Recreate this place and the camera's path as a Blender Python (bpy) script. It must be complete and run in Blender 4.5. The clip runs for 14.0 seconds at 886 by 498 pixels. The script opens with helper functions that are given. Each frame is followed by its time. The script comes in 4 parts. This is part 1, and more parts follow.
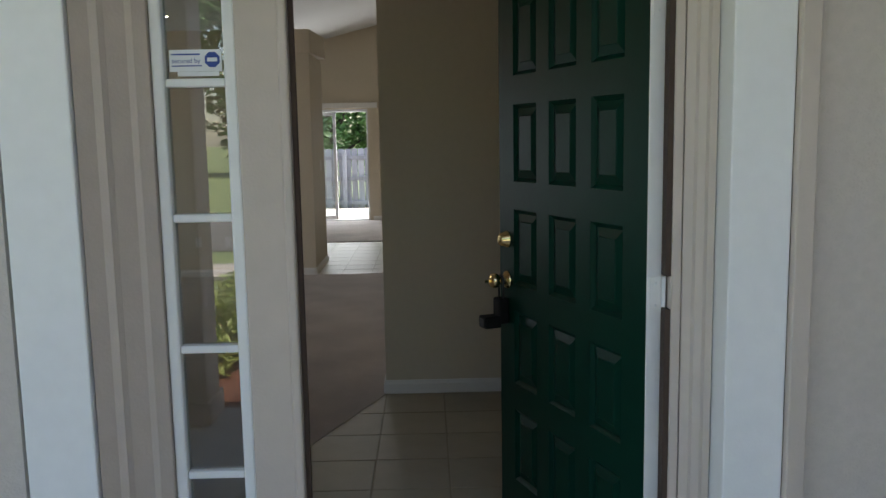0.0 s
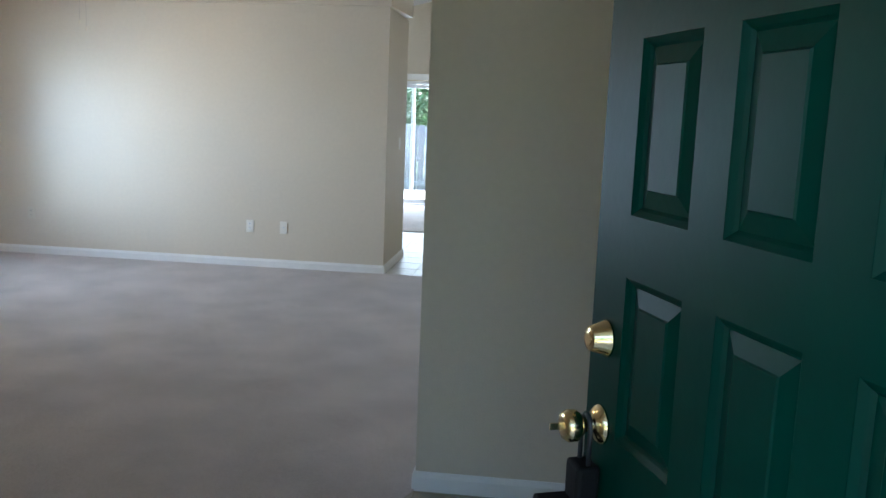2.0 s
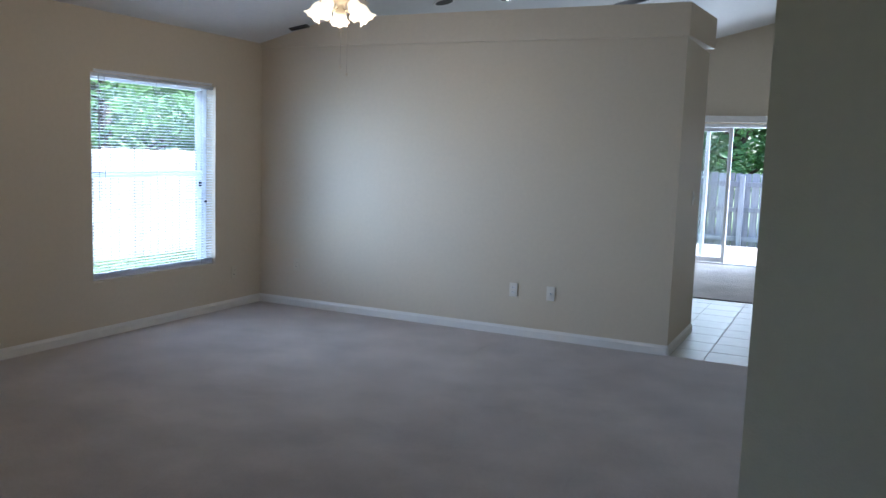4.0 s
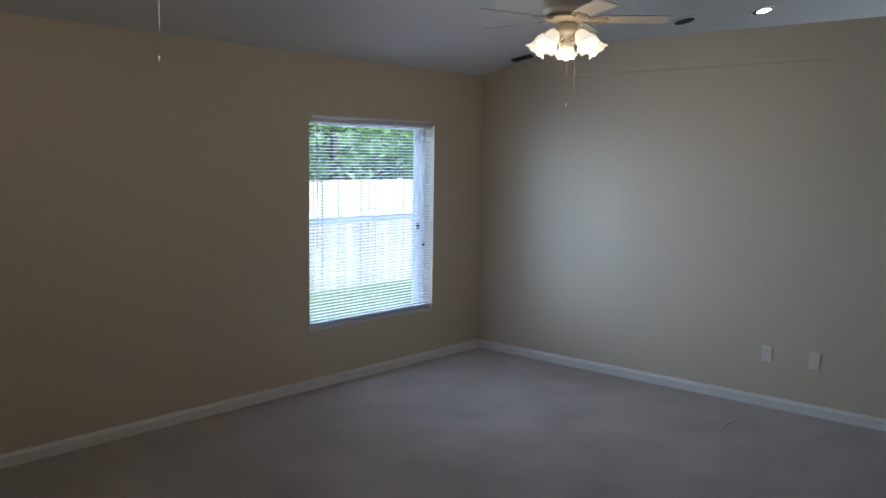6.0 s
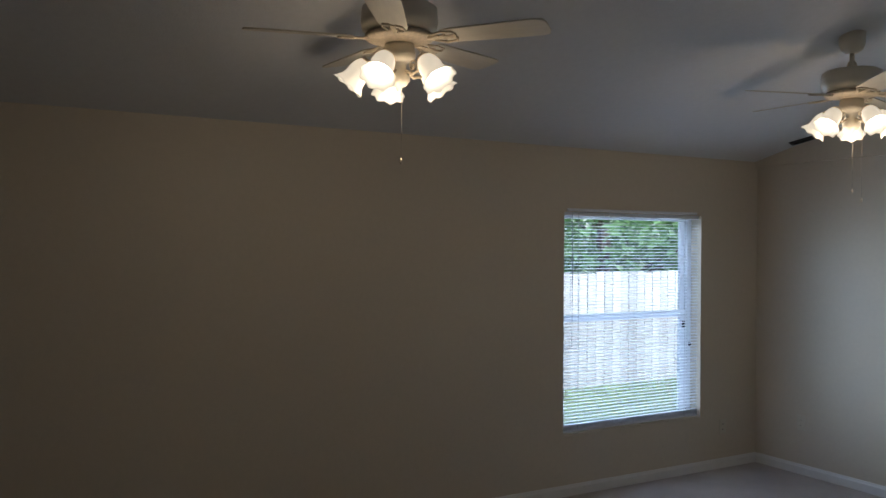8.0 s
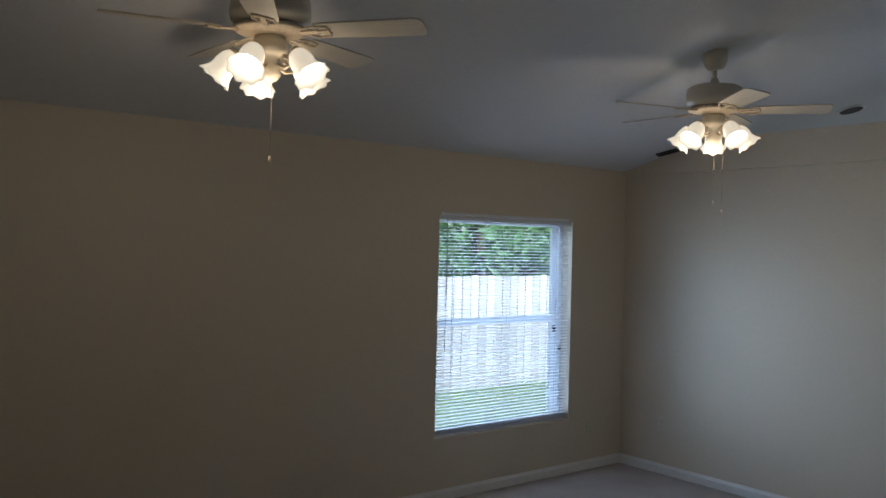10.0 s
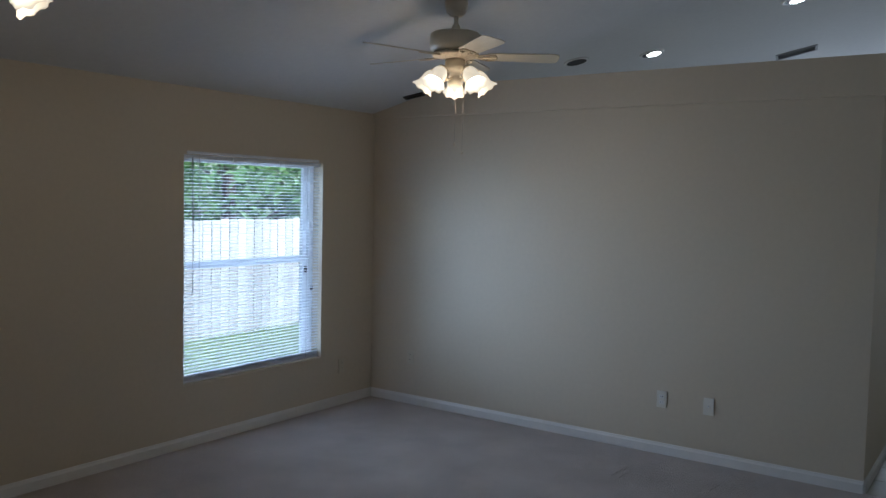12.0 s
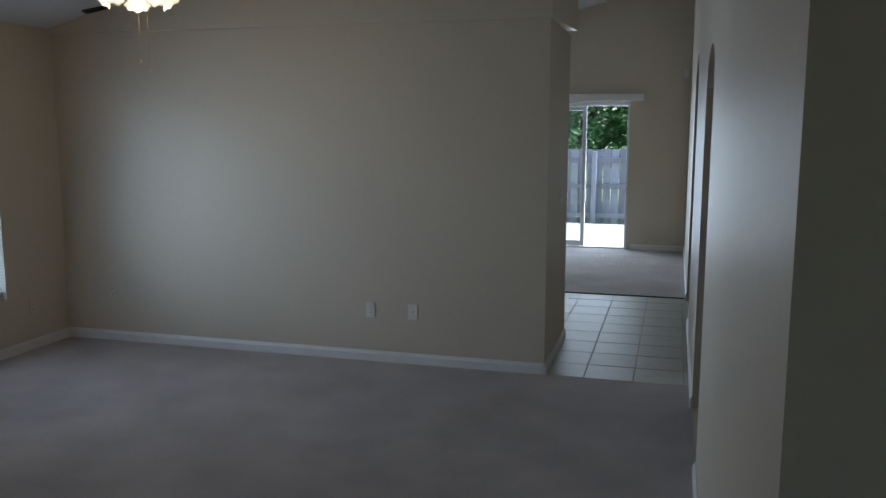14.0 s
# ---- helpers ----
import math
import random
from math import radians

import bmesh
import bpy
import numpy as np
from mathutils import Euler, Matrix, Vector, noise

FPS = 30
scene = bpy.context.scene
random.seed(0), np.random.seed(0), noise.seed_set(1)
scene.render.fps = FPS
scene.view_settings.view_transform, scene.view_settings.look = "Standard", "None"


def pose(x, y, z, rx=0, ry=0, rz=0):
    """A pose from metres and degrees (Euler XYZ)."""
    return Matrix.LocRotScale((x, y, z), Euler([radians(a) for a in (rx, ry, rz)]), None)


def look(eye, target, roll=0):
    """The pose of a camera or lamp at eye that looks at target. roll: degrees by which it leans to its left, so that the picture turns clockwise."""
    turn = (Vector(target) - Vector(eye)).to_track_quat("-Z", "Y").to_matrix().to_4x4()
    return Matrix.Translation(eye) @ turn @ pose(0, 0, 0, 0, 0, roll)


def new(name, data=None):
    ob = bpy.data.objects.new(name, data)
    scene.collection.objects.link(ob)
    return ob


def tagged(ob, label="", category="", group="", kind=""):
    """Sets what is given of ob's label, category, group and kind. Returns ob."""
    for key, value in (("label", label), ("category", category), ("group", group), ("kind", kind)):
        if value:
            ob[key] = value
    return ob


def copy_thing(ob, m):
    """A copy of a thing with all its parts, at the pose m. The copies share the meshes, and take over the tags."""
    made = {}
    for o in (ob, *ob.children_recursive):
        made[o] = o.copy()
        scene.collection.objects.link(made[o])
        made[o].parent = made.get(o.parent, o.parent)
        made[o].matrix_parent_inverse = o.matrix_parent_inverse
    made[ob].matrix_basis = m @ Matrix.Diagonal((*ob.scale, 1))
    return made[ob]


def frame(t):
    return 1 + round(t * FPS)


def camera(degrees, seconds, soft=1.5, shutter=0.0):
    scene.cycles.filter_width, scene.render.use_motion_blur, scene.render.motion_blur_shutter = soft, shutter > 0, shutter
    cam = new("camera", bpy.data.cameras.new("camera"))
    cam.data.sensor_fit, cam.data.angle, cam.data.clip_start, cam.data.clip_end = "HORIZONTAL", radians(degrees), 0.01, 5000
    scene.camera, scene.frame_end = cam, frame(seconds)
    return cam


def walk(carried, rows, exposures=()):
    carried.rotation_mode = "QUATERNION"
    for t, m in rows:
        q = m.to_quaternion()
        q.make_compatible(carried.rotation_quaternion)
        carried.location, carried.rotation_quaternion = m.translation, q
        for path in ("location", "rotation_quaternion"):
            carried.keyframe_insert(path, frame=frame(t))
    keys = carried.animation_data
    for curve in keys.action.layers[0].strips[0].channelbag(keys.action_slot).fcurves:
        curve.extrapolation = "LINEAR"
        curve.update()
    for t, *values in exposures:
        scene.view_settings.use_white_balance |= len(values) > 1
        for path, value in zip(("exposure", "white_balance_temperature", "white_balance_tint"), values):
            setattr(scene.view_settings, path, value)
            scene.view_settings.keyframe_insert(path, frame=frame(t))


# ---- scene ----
cam = camera(56.0, 14.0, soft=1.5)
PATH = [
    (0, (1.236, -9.159, 1.465), (1.273, -7.176, 1.204), -1.0),
    (0.5, (1.322, -8.684, 1.456), (1.311, -6.704, 1.176), 0.1),
    (1, (1.396, -8.238, 1.445), (1.274, -6.277, 1.072), 0.5),
    (1.5, (1.391, -7.795, 1.449), (1.33, -5.812, 1.196), 1.4),
    (2, (1.403, -7.513, 1.45), (1.181, -5.55, 1.141), 2.2),
    (2.5, (1.417, -7.191, 1.447), (0.929, -5.267, 1.201), 0.9),
    (3, (1.345, -6.931, 1.41), (0.703, -5.045, 1.229), 0.6),
    (3.2, (1.297, -6.816, 1.406), (0.637, -4.937, 1.223), 1.1),
    (5.3, (0.93, -6.032, 1.712), (-0.247, -4.439, 1.44), 1.3),
    (5.5, (0.88, -5.99, 1.71), (-0.293, -4.386, 1.481), 1.4),
    (6, (0.793, -5.883, 1.725), (-0.515, -4.385, 1.508), 0.9),
    (6.5, (0.755, -5.755, 1.741), (-0.745, -4.44, 1.588), 0.6),
    (7, (0.773, -5.687, 1.765), (-0.891, -4.58, 1.694), -0.1),
    (7.2, (0.768, -5.664, 1.763), (-0.951, -4.642, 1.72), -0.2),
    (9.3, (0.661, -5.604, 1.768), (-1.067, -4.598, 1.797), 1.0),
    (9.5, (0.666, -5.594, 1.785), (-1.016, -4.511, 1.799), 0.9),
    (10, (0.663, -5.559, 1.773), (-0.906, -4.318, 1.77), 1.4),
    (10.5, (0.677, -5.545, 1.774), (-0.804, -4.201, 1.755), 1.5),
    (11, (0.676, -5.576, 1.766), (-0.719, -4.143, 1.723), 1.3),
    (11.5, (0.691, -5.581, 1.757), (-0.578, -4.037, 1.684), 1.4),
    (12, (0.716, -5.573, 1.744), (-0.424, -3.934, 1.622), 1.3),
    (12.5, (0.743, -5.572, 1.736), (-0.254, -3.846, 1.579), 1.4),
    (13, (0.763, -5.579, 1.726), (-0.097, -3.784, 1.524), 1.2),
    (13.5, (0.772, -5.588, 1.709), (0.049, -3.74, 1.465), 0.9),
    (14, (0.828, -5.592, 1.709), (0.296, -3.683, 1.417), 0.1),
]
EXPOSURES = [(0, 1.38, 6800, 13), (0.5, 1.6, 6450, 12), (1, 1.9, 6200, 11), (1.5, 2.34, 5850, 11), (2, 2.75, 5450, 8), (2.5, 2.7, 5400, 9), (3, 2.42, 5200, 11), (5.3, 1.55, 5350, 10), (7, 1.05, 5520, 12), (9.5, 0.96, 5430, 10), (12, 1.02, 5310, 10), (14, 1.0, 5480, 9)]
walk(cam, [(t, look(eye, target, roll)) for t, eye, target, roll in PATH], EXPOSURES)

# ---- sky and sun ----
SUN_EL, SUN_AZ = radians(54), radians(78)      # azimuth from +y towards +x
world = bpy.data.worlds.new("sky")
scene.world = world
world.use_nodes = True
wn = world.node_tree
sky = wn.nodes.new("ShaderNodeTexSky")
sky.sky_type, sky.sun_disc, sky.sun_elevation, sky.sun_rotation = "NISHITA", False, SUN_EL, SUN_AZ
wn.links.new(sky.outputs["Color"], wn.nodes["Background"].inputs["Color"])
wn.nodes["Background"].inputs["Strength"].default_value = 0.15
sun = new("sun", bpy.data.lights.new("sun", "SUN"))
sun.data.energy, sun.data.angle, sun.data.color = 5.0, radians(0.53), (1.0, 0.95, 0.87)
sun_from = Vector((math.sin(SUN_AZ) * math.cos(SUN_EL), math.cos(SUN_AZ) * math.cos(SUN_EL), math.sin(SUN_EL)))
sun.matrix_world = look(sun_from * 60, (0, 0, 0))


def opening_light(x, y, z, target, w, h, watts, color, spread):
    l = new("opening_light", bpy.data.lights.new("opening_light", "AREA"))
    l.data.shape, l.data.size, l.data.size_y, l.data.energy, l.data.color = "RECTANGLE", w, h, watts, color
    l.data.spread = radians(spread)
    l.matrix_world = look((x, y, z), target)
    return l


opening_light(-4.0, -1.31, 1.21, (0, -1.31, 1.21), 1.25, 1.45, 12.5, (0.74, 0.87, 1.0), 128)
opening_light(-0.72, 6.42, 1.02, (-0.72, 0, 1.02), 1.75, 1.9, 22, (0.87, 0.95, 1.0), 150)


# ---- materials ----
def mat(name, color, rough=0.6, scale=8.0, var=0.12, bump=0.0, bump_scale=None, metal=0.0, tint=None, big=0.8, stretch=(1, 1, 1), rand=0.0, spec=0.5, sheen=0.0):
    """Two scales of colour variation, a little relief, and a random shift from object to object."""
    m = bpy.data.materials.new(name)
    m.use_nodes = True
    t = m.node_tree
    b = t.nodes["Principled BSDF"]
    co = t.nodes.new("ShaderNodeTexCoord")
    mp = t.nodes.new("ShaderNodeMapping")
    mp.inputs["Scale"].default_value = stretch
    t.links.new(co.outputs["Object"], mp.inputs["Vector"])
    n1, n2 = t.nodes.new("ShaderNodeTexNoise"), t.nodes.new("ShaderNodeTexNoise")
    n1.inputs["Scale"].default_value, n2.inputs["Scale"].default_value = scale, big
    n1.inputs["Detail"].default_value, n2.inputs["Detail"].default_value = 6, 3
    for n in (n1, n2):
        t.links.new(mp.outputs["Vector"], n.inputs["Vector"])
    add = t.nodes.new("ShaderNodeMath")
    add.operation = "ADD"
    t.links.new(n1.outputs["Fac"], add.inputs[0])
    t.links.new(n2.outputs["Fac"], add.inputs[1])
    src = add
    if rand:
        oi, mul, sm = t.nodes.new("ShaderNodeObjectInfo"), t.nodes.new("ShaderNodeMath"), t.nodes.new("ShaderNodeMath")
        mul.operation, sm.operation = "MULTIPLY_ADD", "ADD"
        mul.inputs[1].default_value, mul.inputs[2].default_value = rand, -rand / 2
        t.links.new(oi.outputs["Random"], mul.inputs[0])
        t.links.new(add.outputs[0], sm.inputs[0])
        t.links.new(mul.outputs[0], sm.inputs[1])
        src = sm
    rg = t.nodes.new("ShaderNodeMapRange")
    rg.inputs["From Min"].default_value, rg.inputs["From Max"].default_value = 0.6, 1.4
    t.links.new(src.outputs[0], rg.inputs["Value"])
    mx = t.nodes.new("ShaderNodeMix")
    mx.data_type = "RGBA"
    lo = [c * (1 - var) for c in color]
    hi = [min(1, c * (1 + var)) for c in (tint or color)]
    mx.inputs["A"].default_value, mx.inputs["B"].default_value = (*lo, 1), (*hi, 1)
    t.links.new(rg.outputs["Result"], mx.inputs["Factor"])
    t.links.new(mx.outputs["Result"], b.inputs["Base Color"])
    b.inputs["Roughness"].default_value, b.inputs["Metallic"].default_value = rough, metal
    b.inputs["Specular IOR Level"].default_value = spec
    if sheen:
        b.inputs["Sheen Weight"].default_value = sheen
    if bump:
        nb, bp = t.nodes.new("ShaderNodeTexNoise"), t.nodes.new("ShaderNodeBump")
        nb.inputs["Scale"].default_value, nb.inputs["Detail"].default_value = bump_scale or scale * 4, 4
        t.links.new(mp.outputs["Vector"], nb.inputs["Vector"])
        bp.inputs["Strength"].default_value, bp.inputs["Distance"].default_value = bump, 0.01
        t.links.new(nb.outputs["Fac"], bp.inputs["Height"])
        t.links.new(bp.outputs["Normal"], b.inputs["Normal"])
    return m


def glass_mat(name, tint=(0.97, 0.99, 0.985), mirror=0.08):
    m = bpy.data.materials.new(name)
    m.use_nodes = True
    t = m.node_tree
    t.nodes.remove(t.nodes["Principled BSDF"])
    tr, gl, mx, fr, pw, ad = (t.nodes.new("ShaderNode" + k) for k in ("BsdfTransparent", "BsdfGlossy", "MixShader", "LayerWeight", "Math", "Math"))
    tr.inputs["Color"].default_value = (*tint, 1)
    gl.inputs["Roughness"].default_value = 0.01
    fr.inputs["Blend"].default_value = 0.5
    pw.operation, ad.operation = "POWER", "MULTIPLY_ADD"
    pw.inputs[1].default_value, ad.inputs[1].default_value, ad.inputs[2].default_value = 3.2, 0.5, mirror
    t.links.new(fr.outputs["Facing"], pw.inputs[0])
    t.links.new(pw.outputs[0], ad.inputs[0])
    t.links.new(ad.outputs[0], mx.inputs[0])
    t.links.new(tr.outputs[0], mx.inputs[1])
    t.links.new(gl.outputs[0], mx.inputs[2])
    t.links.new(mx.outputs[0], t.nodes["Material Output"].inputs["Surface"])
    return m


def screen_mat():
    m = bpy.data.materials.new("insect_mesh")
    m.use_nodes = True
    t = m.node_tree
    b = t.nodes["Principled BSDF"]
    b.inputs["Base Color"].default_value, b.inputs["Roughness"].default_value = (0.12, 0.13, 0.15, 1), 0.6
    tr, mx = t.nodes.new("ShaderNodeBsdfTransparent"), t.nodes.new("ShaderNodeMixShader")
    mx.inputs[0].default_value = 0.36
    t.links.new(tr.outputs[0], mx.inputs[1])
    t.links.new(b.outputs[0], mx.inputs[2])
    t.links.new(mx.outputs[0], t.nodes["Material Output"].inputs["Surface"])
    return m


def glow_mat(name, color, strength):
    m = bpy.data.materials.new(name)
    m.use_nodes = True
    b = m.node_tree.nodes["Principled BSDF"]
    b.inputs["Base Color"].default_value = (0.9, 0.86, 0.78, 1)
    b.inputs["Roughness"].default_value = 0.35
    b.inputs["Emission Color"].default_value, b.inputs["Emission Strength"].default_value = (*color, 1), strength
    return m


def leaf_mat(name, a, c):
    m = mat(name, a, 0.5, 3.0, 0.3, tint=c, big=1.3)
    t = m.node_tree
    b = t.nodes["Principled BSDF"]
    tl, mx = t.nodes.new("ShaderNodeBsdfTranslucent"), t.nodes.new("ShaderNodeMixShader")
    tl.inputs["Color"].default_value = (*[min(1, v * 1.6) for v in c], 1)
    mx.inputs[0].default_value = 0.35
    t.links.new(b.outputs[0], mx.inputs[1])
    t.links.new(tl.outputs[0], mx.inputs[2])
    t.links.new(mx.outputs[0], t.nodes["Material Output"].inputs["Surface"])
    return m


M_WALL = mat("wall_paint", (0.605, 0.535, 0.425), 0.5, 30, 0.035, 0.12, 160, big=0.7, spec=0.45)
M_CEIL = mat("ceiling_paint", (0.70, 0.71, 0.72), 0.85, 25, 0.04, 0.2, 90)
M_CARPET = mat("carpet_pile", (0.51, 0.45, 0.42), 0.95, 160, 0.30, 0.9, 420, big=2.2, spec=0.1, sheen=0.35)
M_TILE = mat("ceramic_tile", (0.38, 0.355, 0.275), 0.5, 9, 0.10, 0.05, 40, rand=0.25)
M_GROUT = mat("grout", (0.34, 0.315, 0.245), 0.9, 60, 0.15, 0.3)
M_WHITE = mat("white_paint", (0.80, 0.80, 0.80), 0.4, 20, 0.04, 0.05, 120)
M_TRIM = mat("white_trim", (0.76, 0.75, 0.73), 0.35, 12, 0.05, 0.03, 100)
M_TAN = mat("tan_exterior_paint", (0.53, 0.455, 0.40), 0.55, 14, 0.07, 0.1, 100)
M_STUCCO = mat("tan_stucco", (0.56, 0.50, 0.45), 0.85, 40, 0.07, 0.3, 120)
M_GREEN = mat("green_door_paint", (0.001, 0.027, 0.0175), 0.38, 14, 0.15, 0.03, 60, spec=0.08)
M_BRASS = mat("polished_brass", (0.84, 0.66, 0.34), 0.16, 30, 0.12, 0.02, metal=1.0)
M_BLACK = mat("black_plastic", (0.003, 0.003, 0.003), 0.7, 40, 0.2, 0.1, spec=0.2)
M_IVORY = mat("ivory_plastic", (0.74, 0.71, 0.64), 0.4, 20, 0.03)
M_PLATE = mat("beige_plastic", (0.61, 0.56, 0.45), 0.4, 20, 0.03)
M_STRIP = mat("brown_weatherstrip", (0.055, 0.032, 0.022), 0.7, 50, 0.2, 0.2)
M_ALU = mat("white_aluminium", (0.72, 0.74, 0.77), 0.35, 30, 0.04, metal=0.0)
M_SLAT = mat("blind_slat_vinyl", (0.72, 0.74, 0.78), 0.45, 10, 0.04)
M_CORD = mat("grey_cord", (0.35, 0.36, 0.38), 0.8, 50, 0.1)
M_CREAM = mat("cream_enamel", (0.70, 0.64, 0.52), 0.35, 15, 0.06)
M_BLADE = mat("cream_fan_blade", (0.62, 0.57, 0.47), 0.5, 6, 0.08, 0.05, stretch=(1, 8, 1))
M_ANTIQ = mat("antiqued_cream_scroll", (0.55, 0.46, 0.33), 0.5, 60, 0.35, 0.2)
M_CHAIN = mat("dull_brass_chain", (0.25, 0.21, 0.15), 0.6, 60, 0.2, metal=0.3)
M_SHADE = glow_mat("frosted_glass_shade_lit", (1.0, 0.78, 0.50), 0.34)
M_BULB = glow_mat("bulb_glow", (1.0, 0.84, 0.58), 5.0)
M_CANGLOW = glow_mat("downlight_bulb", (1.0, 0.92, 0.78), 8.0)
M_DARK = mat("dark_metal_baffle", (0.02, 0.02, 0.02), 0.5, 40, 0.2)
M_GLASS = glass_mat("window_glass")
M_COATED = glass_mat("coated_sidelight_glass", (0.72, 0.73, 0.70), 0.17)
M_SCREEN = screen_mat()
# Dark brown carries the shade on the walls of the house opposite.
M_HOUSE_SHADED = mat("shaded_house_wall", (0.20, 0.15, 0.12), 0.9, 20, 0.3, 0.5, 60)
# One board fence: sunlight put into the first colour, bluish shade into the second.
M_FENCE = mat("sunlit_pine", (0.68, 0.65, 0.64), 0.85, 5, 0.30, 0.5, 60, stretch=(6, 6, 0.6), rand=0.75)
M_FENCE_SHADED = mat("shaded_weathered_pine", (0.27, 0.29, 0.35), 0.85, 5, 0.35, 0.5, 60, stretch=(6, 6, 0.6), rand=0.7)
M_CONC = mat("patio_concrete", (0.46, 0.42, 0.37), 0.9, 30, 0.10, 0.5, 120)
M_GRASS = mat("lawn_soil_green", (0.15, 0.205, 0.085), 0.95, 20, 0.35, 0.8, 90, tint=(0.20, 0.26, 0.11))
M_BLADEG = mat("grass_blade", (0.24, 0.36, 0.12), 0.6, 3, 0.3, tint=(0.33, 0.43, 0.17))
M_MULCH = mat("red_bark_mulch", (0.14, 0.055, 0.035), 0.95, 60, 0.5, 1.0, 120)
M_BARK = mat("tree_bark", (0.12, 0.095, 0.07), 0.95, 12, 0.3, 0.9, 40, stretch=(1, 1, 0.3))
M_LEAF = leaf_mat("green_leaf", (0.10, 0.205, 0.07), (0.18, 0.32, 0.12))
M_SHRUB = leaf_mat("yellow_green_leaf", (0.17, 0.24, 0.06), (0.36, 0.42, 0.15))
M_LEAF2 = leaf_mat("dark_green_leaf", (0.085, 0.18, 0.065), (0.16, 0.29, 0.11))
M_ASPH = mat("asphalt", (0.12, 0.12, 0.12), 0.9, 60, 0.25, 0.5, 200)
M_ROOF = mat("grey_shingle", (0.16, 0.15, 0.14), 0.9, 30, 0.25, 0.6)
M_CAR = mat("dark_car_paint", (0.03, 0.035, 0.045), 0.2, 5, 0.1)
M_TYRE = mat("tyre_rubber", (0.015, 0.015, 0.015), 0.8, 30, 0.2)
M_BLUE = mat("sticker_blue", (0.02, 0.06, 0.30), 0.4, 30, 0.05)
M_PAPER = mat("sticker_white", (0.75, 0.77, 0.80), 0.4, 30, 0.03)


# ---- building helpers ----
def finish(name, bm, material, smooth=False):
    me = bpy.data.meshes.new(name)
    bmesh.ops.recalc_face_normals(bm, faces=bm.faces)
    bm.to_mesh(me)
    bm.free()
    me.materials.append(material)
    if smooth:
        me.shade_smooth()
    return me


def part(name, bm, material, parent=None, label="", smooth=False, at=None):
    ob = new(name, finish(name, bm, material, smooth))
    if parent is not None:
        ob.parent = parent
    if at is not None:
        ob.matrix_basis = at
    if label:
        tagged(ob, label)
    return ob


def thing(name, label, category, at=None, group="", kind=""):
    ob = new(name)
    ob.empty_display_size = 0.1
    if at is not None:
        ob.matrix_basis = at
    return tagged(ob, label, category, group, kind)


def hexa(bm, pts):
    v = [bm.verts.new(p) for p in pts]
    for f in ((0, 3, 2, 1), (4, 5, 6, 7), (0, 1, 5, 4), (1, 2, 6, 5), (2, 3, 7, 6), (3, 0, 4, 7)):
        bm.faces.new([v[k] for k in f])
    return v


def box(x0, y0, z0, x1, y1, z1, bm=None, bevel=0.0, seg=2):
    own = bmesh.new()
    hexa(own, [(x0, y0, z0), (x1, y0, z0), (x1, y1, z0), (x0, y1, z0), (x0, y0, z1), (x1, y0, z1), (x1, y1, z1), (x0, y1, z1)])
    if bevel:
        bmesh.ops.bevel(own, geom=own.edges[:], offset=bevel, segments=seg, affect="EDGES", profile=0.5)
    if bm is None:
        return own
    me = bpy.data.meshes.new("tmp")
    own.to_mesh(me)
    own.free()
    bm.from_mesh(me)
    bpy.data.meshes.remove(me)
    return bm


def prism(poly, z0, z1, bm=None):
    bm = bm or bmesh.new()
    lo, hi = [bm.verts.new((x, y, z0)) for x, y in poly], [bm.verts.new((x, y, z1)) for x, y in poly]
    bm.faces.new(lo[::-1])
    bm.faces.new(hi)
    n = len(poly)
    for k in range(n):
        bm.faces.new((lo[k], lo[(k + 1) % n], hi[(k + 1) % n], hi[k]))
    return bm


def lathe(profile, seg=24, bm=None, m=None):
    """Turn (radius, z) pairs round z."""
    bm = bm or bmesh.new()
    rings = []
    for r, z in profile:
        ring = [Vector((r * math.cos(a), r * math.sin(a), z)) for a in (2 * math.pi * k / seg for k in range(seg))]
        rings.append([bm.verts.new(m @ p if m else p) for p in ring])
    for a, b in zip(rings, rings[1:]):
        for k in range(seg):
            bm.faces.new((a[k], a[(k + 1) % seg], b[(k + 1) % seg], b[k]))
    bm.faces.new(rings[0][::-1])
    bm.faces.new(rings[-1])
    return bm


def tube(points, r, seg=8, bm=None, r_end=None):
    """A round bar along points."""
    bm = bm or bmesh.new()
    pts = [Vector(p) for p in points]
    rings = []
    for i, p in enumerate(pts):
        d = (pts[min(i + 1, len(pts) - 1)] - pts[max(i - 1, 0)]).normalized()
        q = d.to_track_quat("Z", "Y")
        rr = r if r_end is None else r + (r_end - r) * i / max(1, len(pts) - 1)
        rings.append([bm.verts.new(p + q @ Vector((rr * math.cos(a), rr * math.sin(a), 0))) for a in (2 * math.pi * k / seg for k in range(seg))])
    for a, b in zip(rings, rings[1:]):
        for k in range(seg):
            bm.faces.new((a[k], a[(k + 1) % seg], b[(k + 1) % seg], b[k]))
    bm.faces.new(rings[0][::-1])
    bm.faces.new(rings[-1])
    return bm


def ceil_z(x):
    return 2.45 + 0.25 * (x + 3.9)


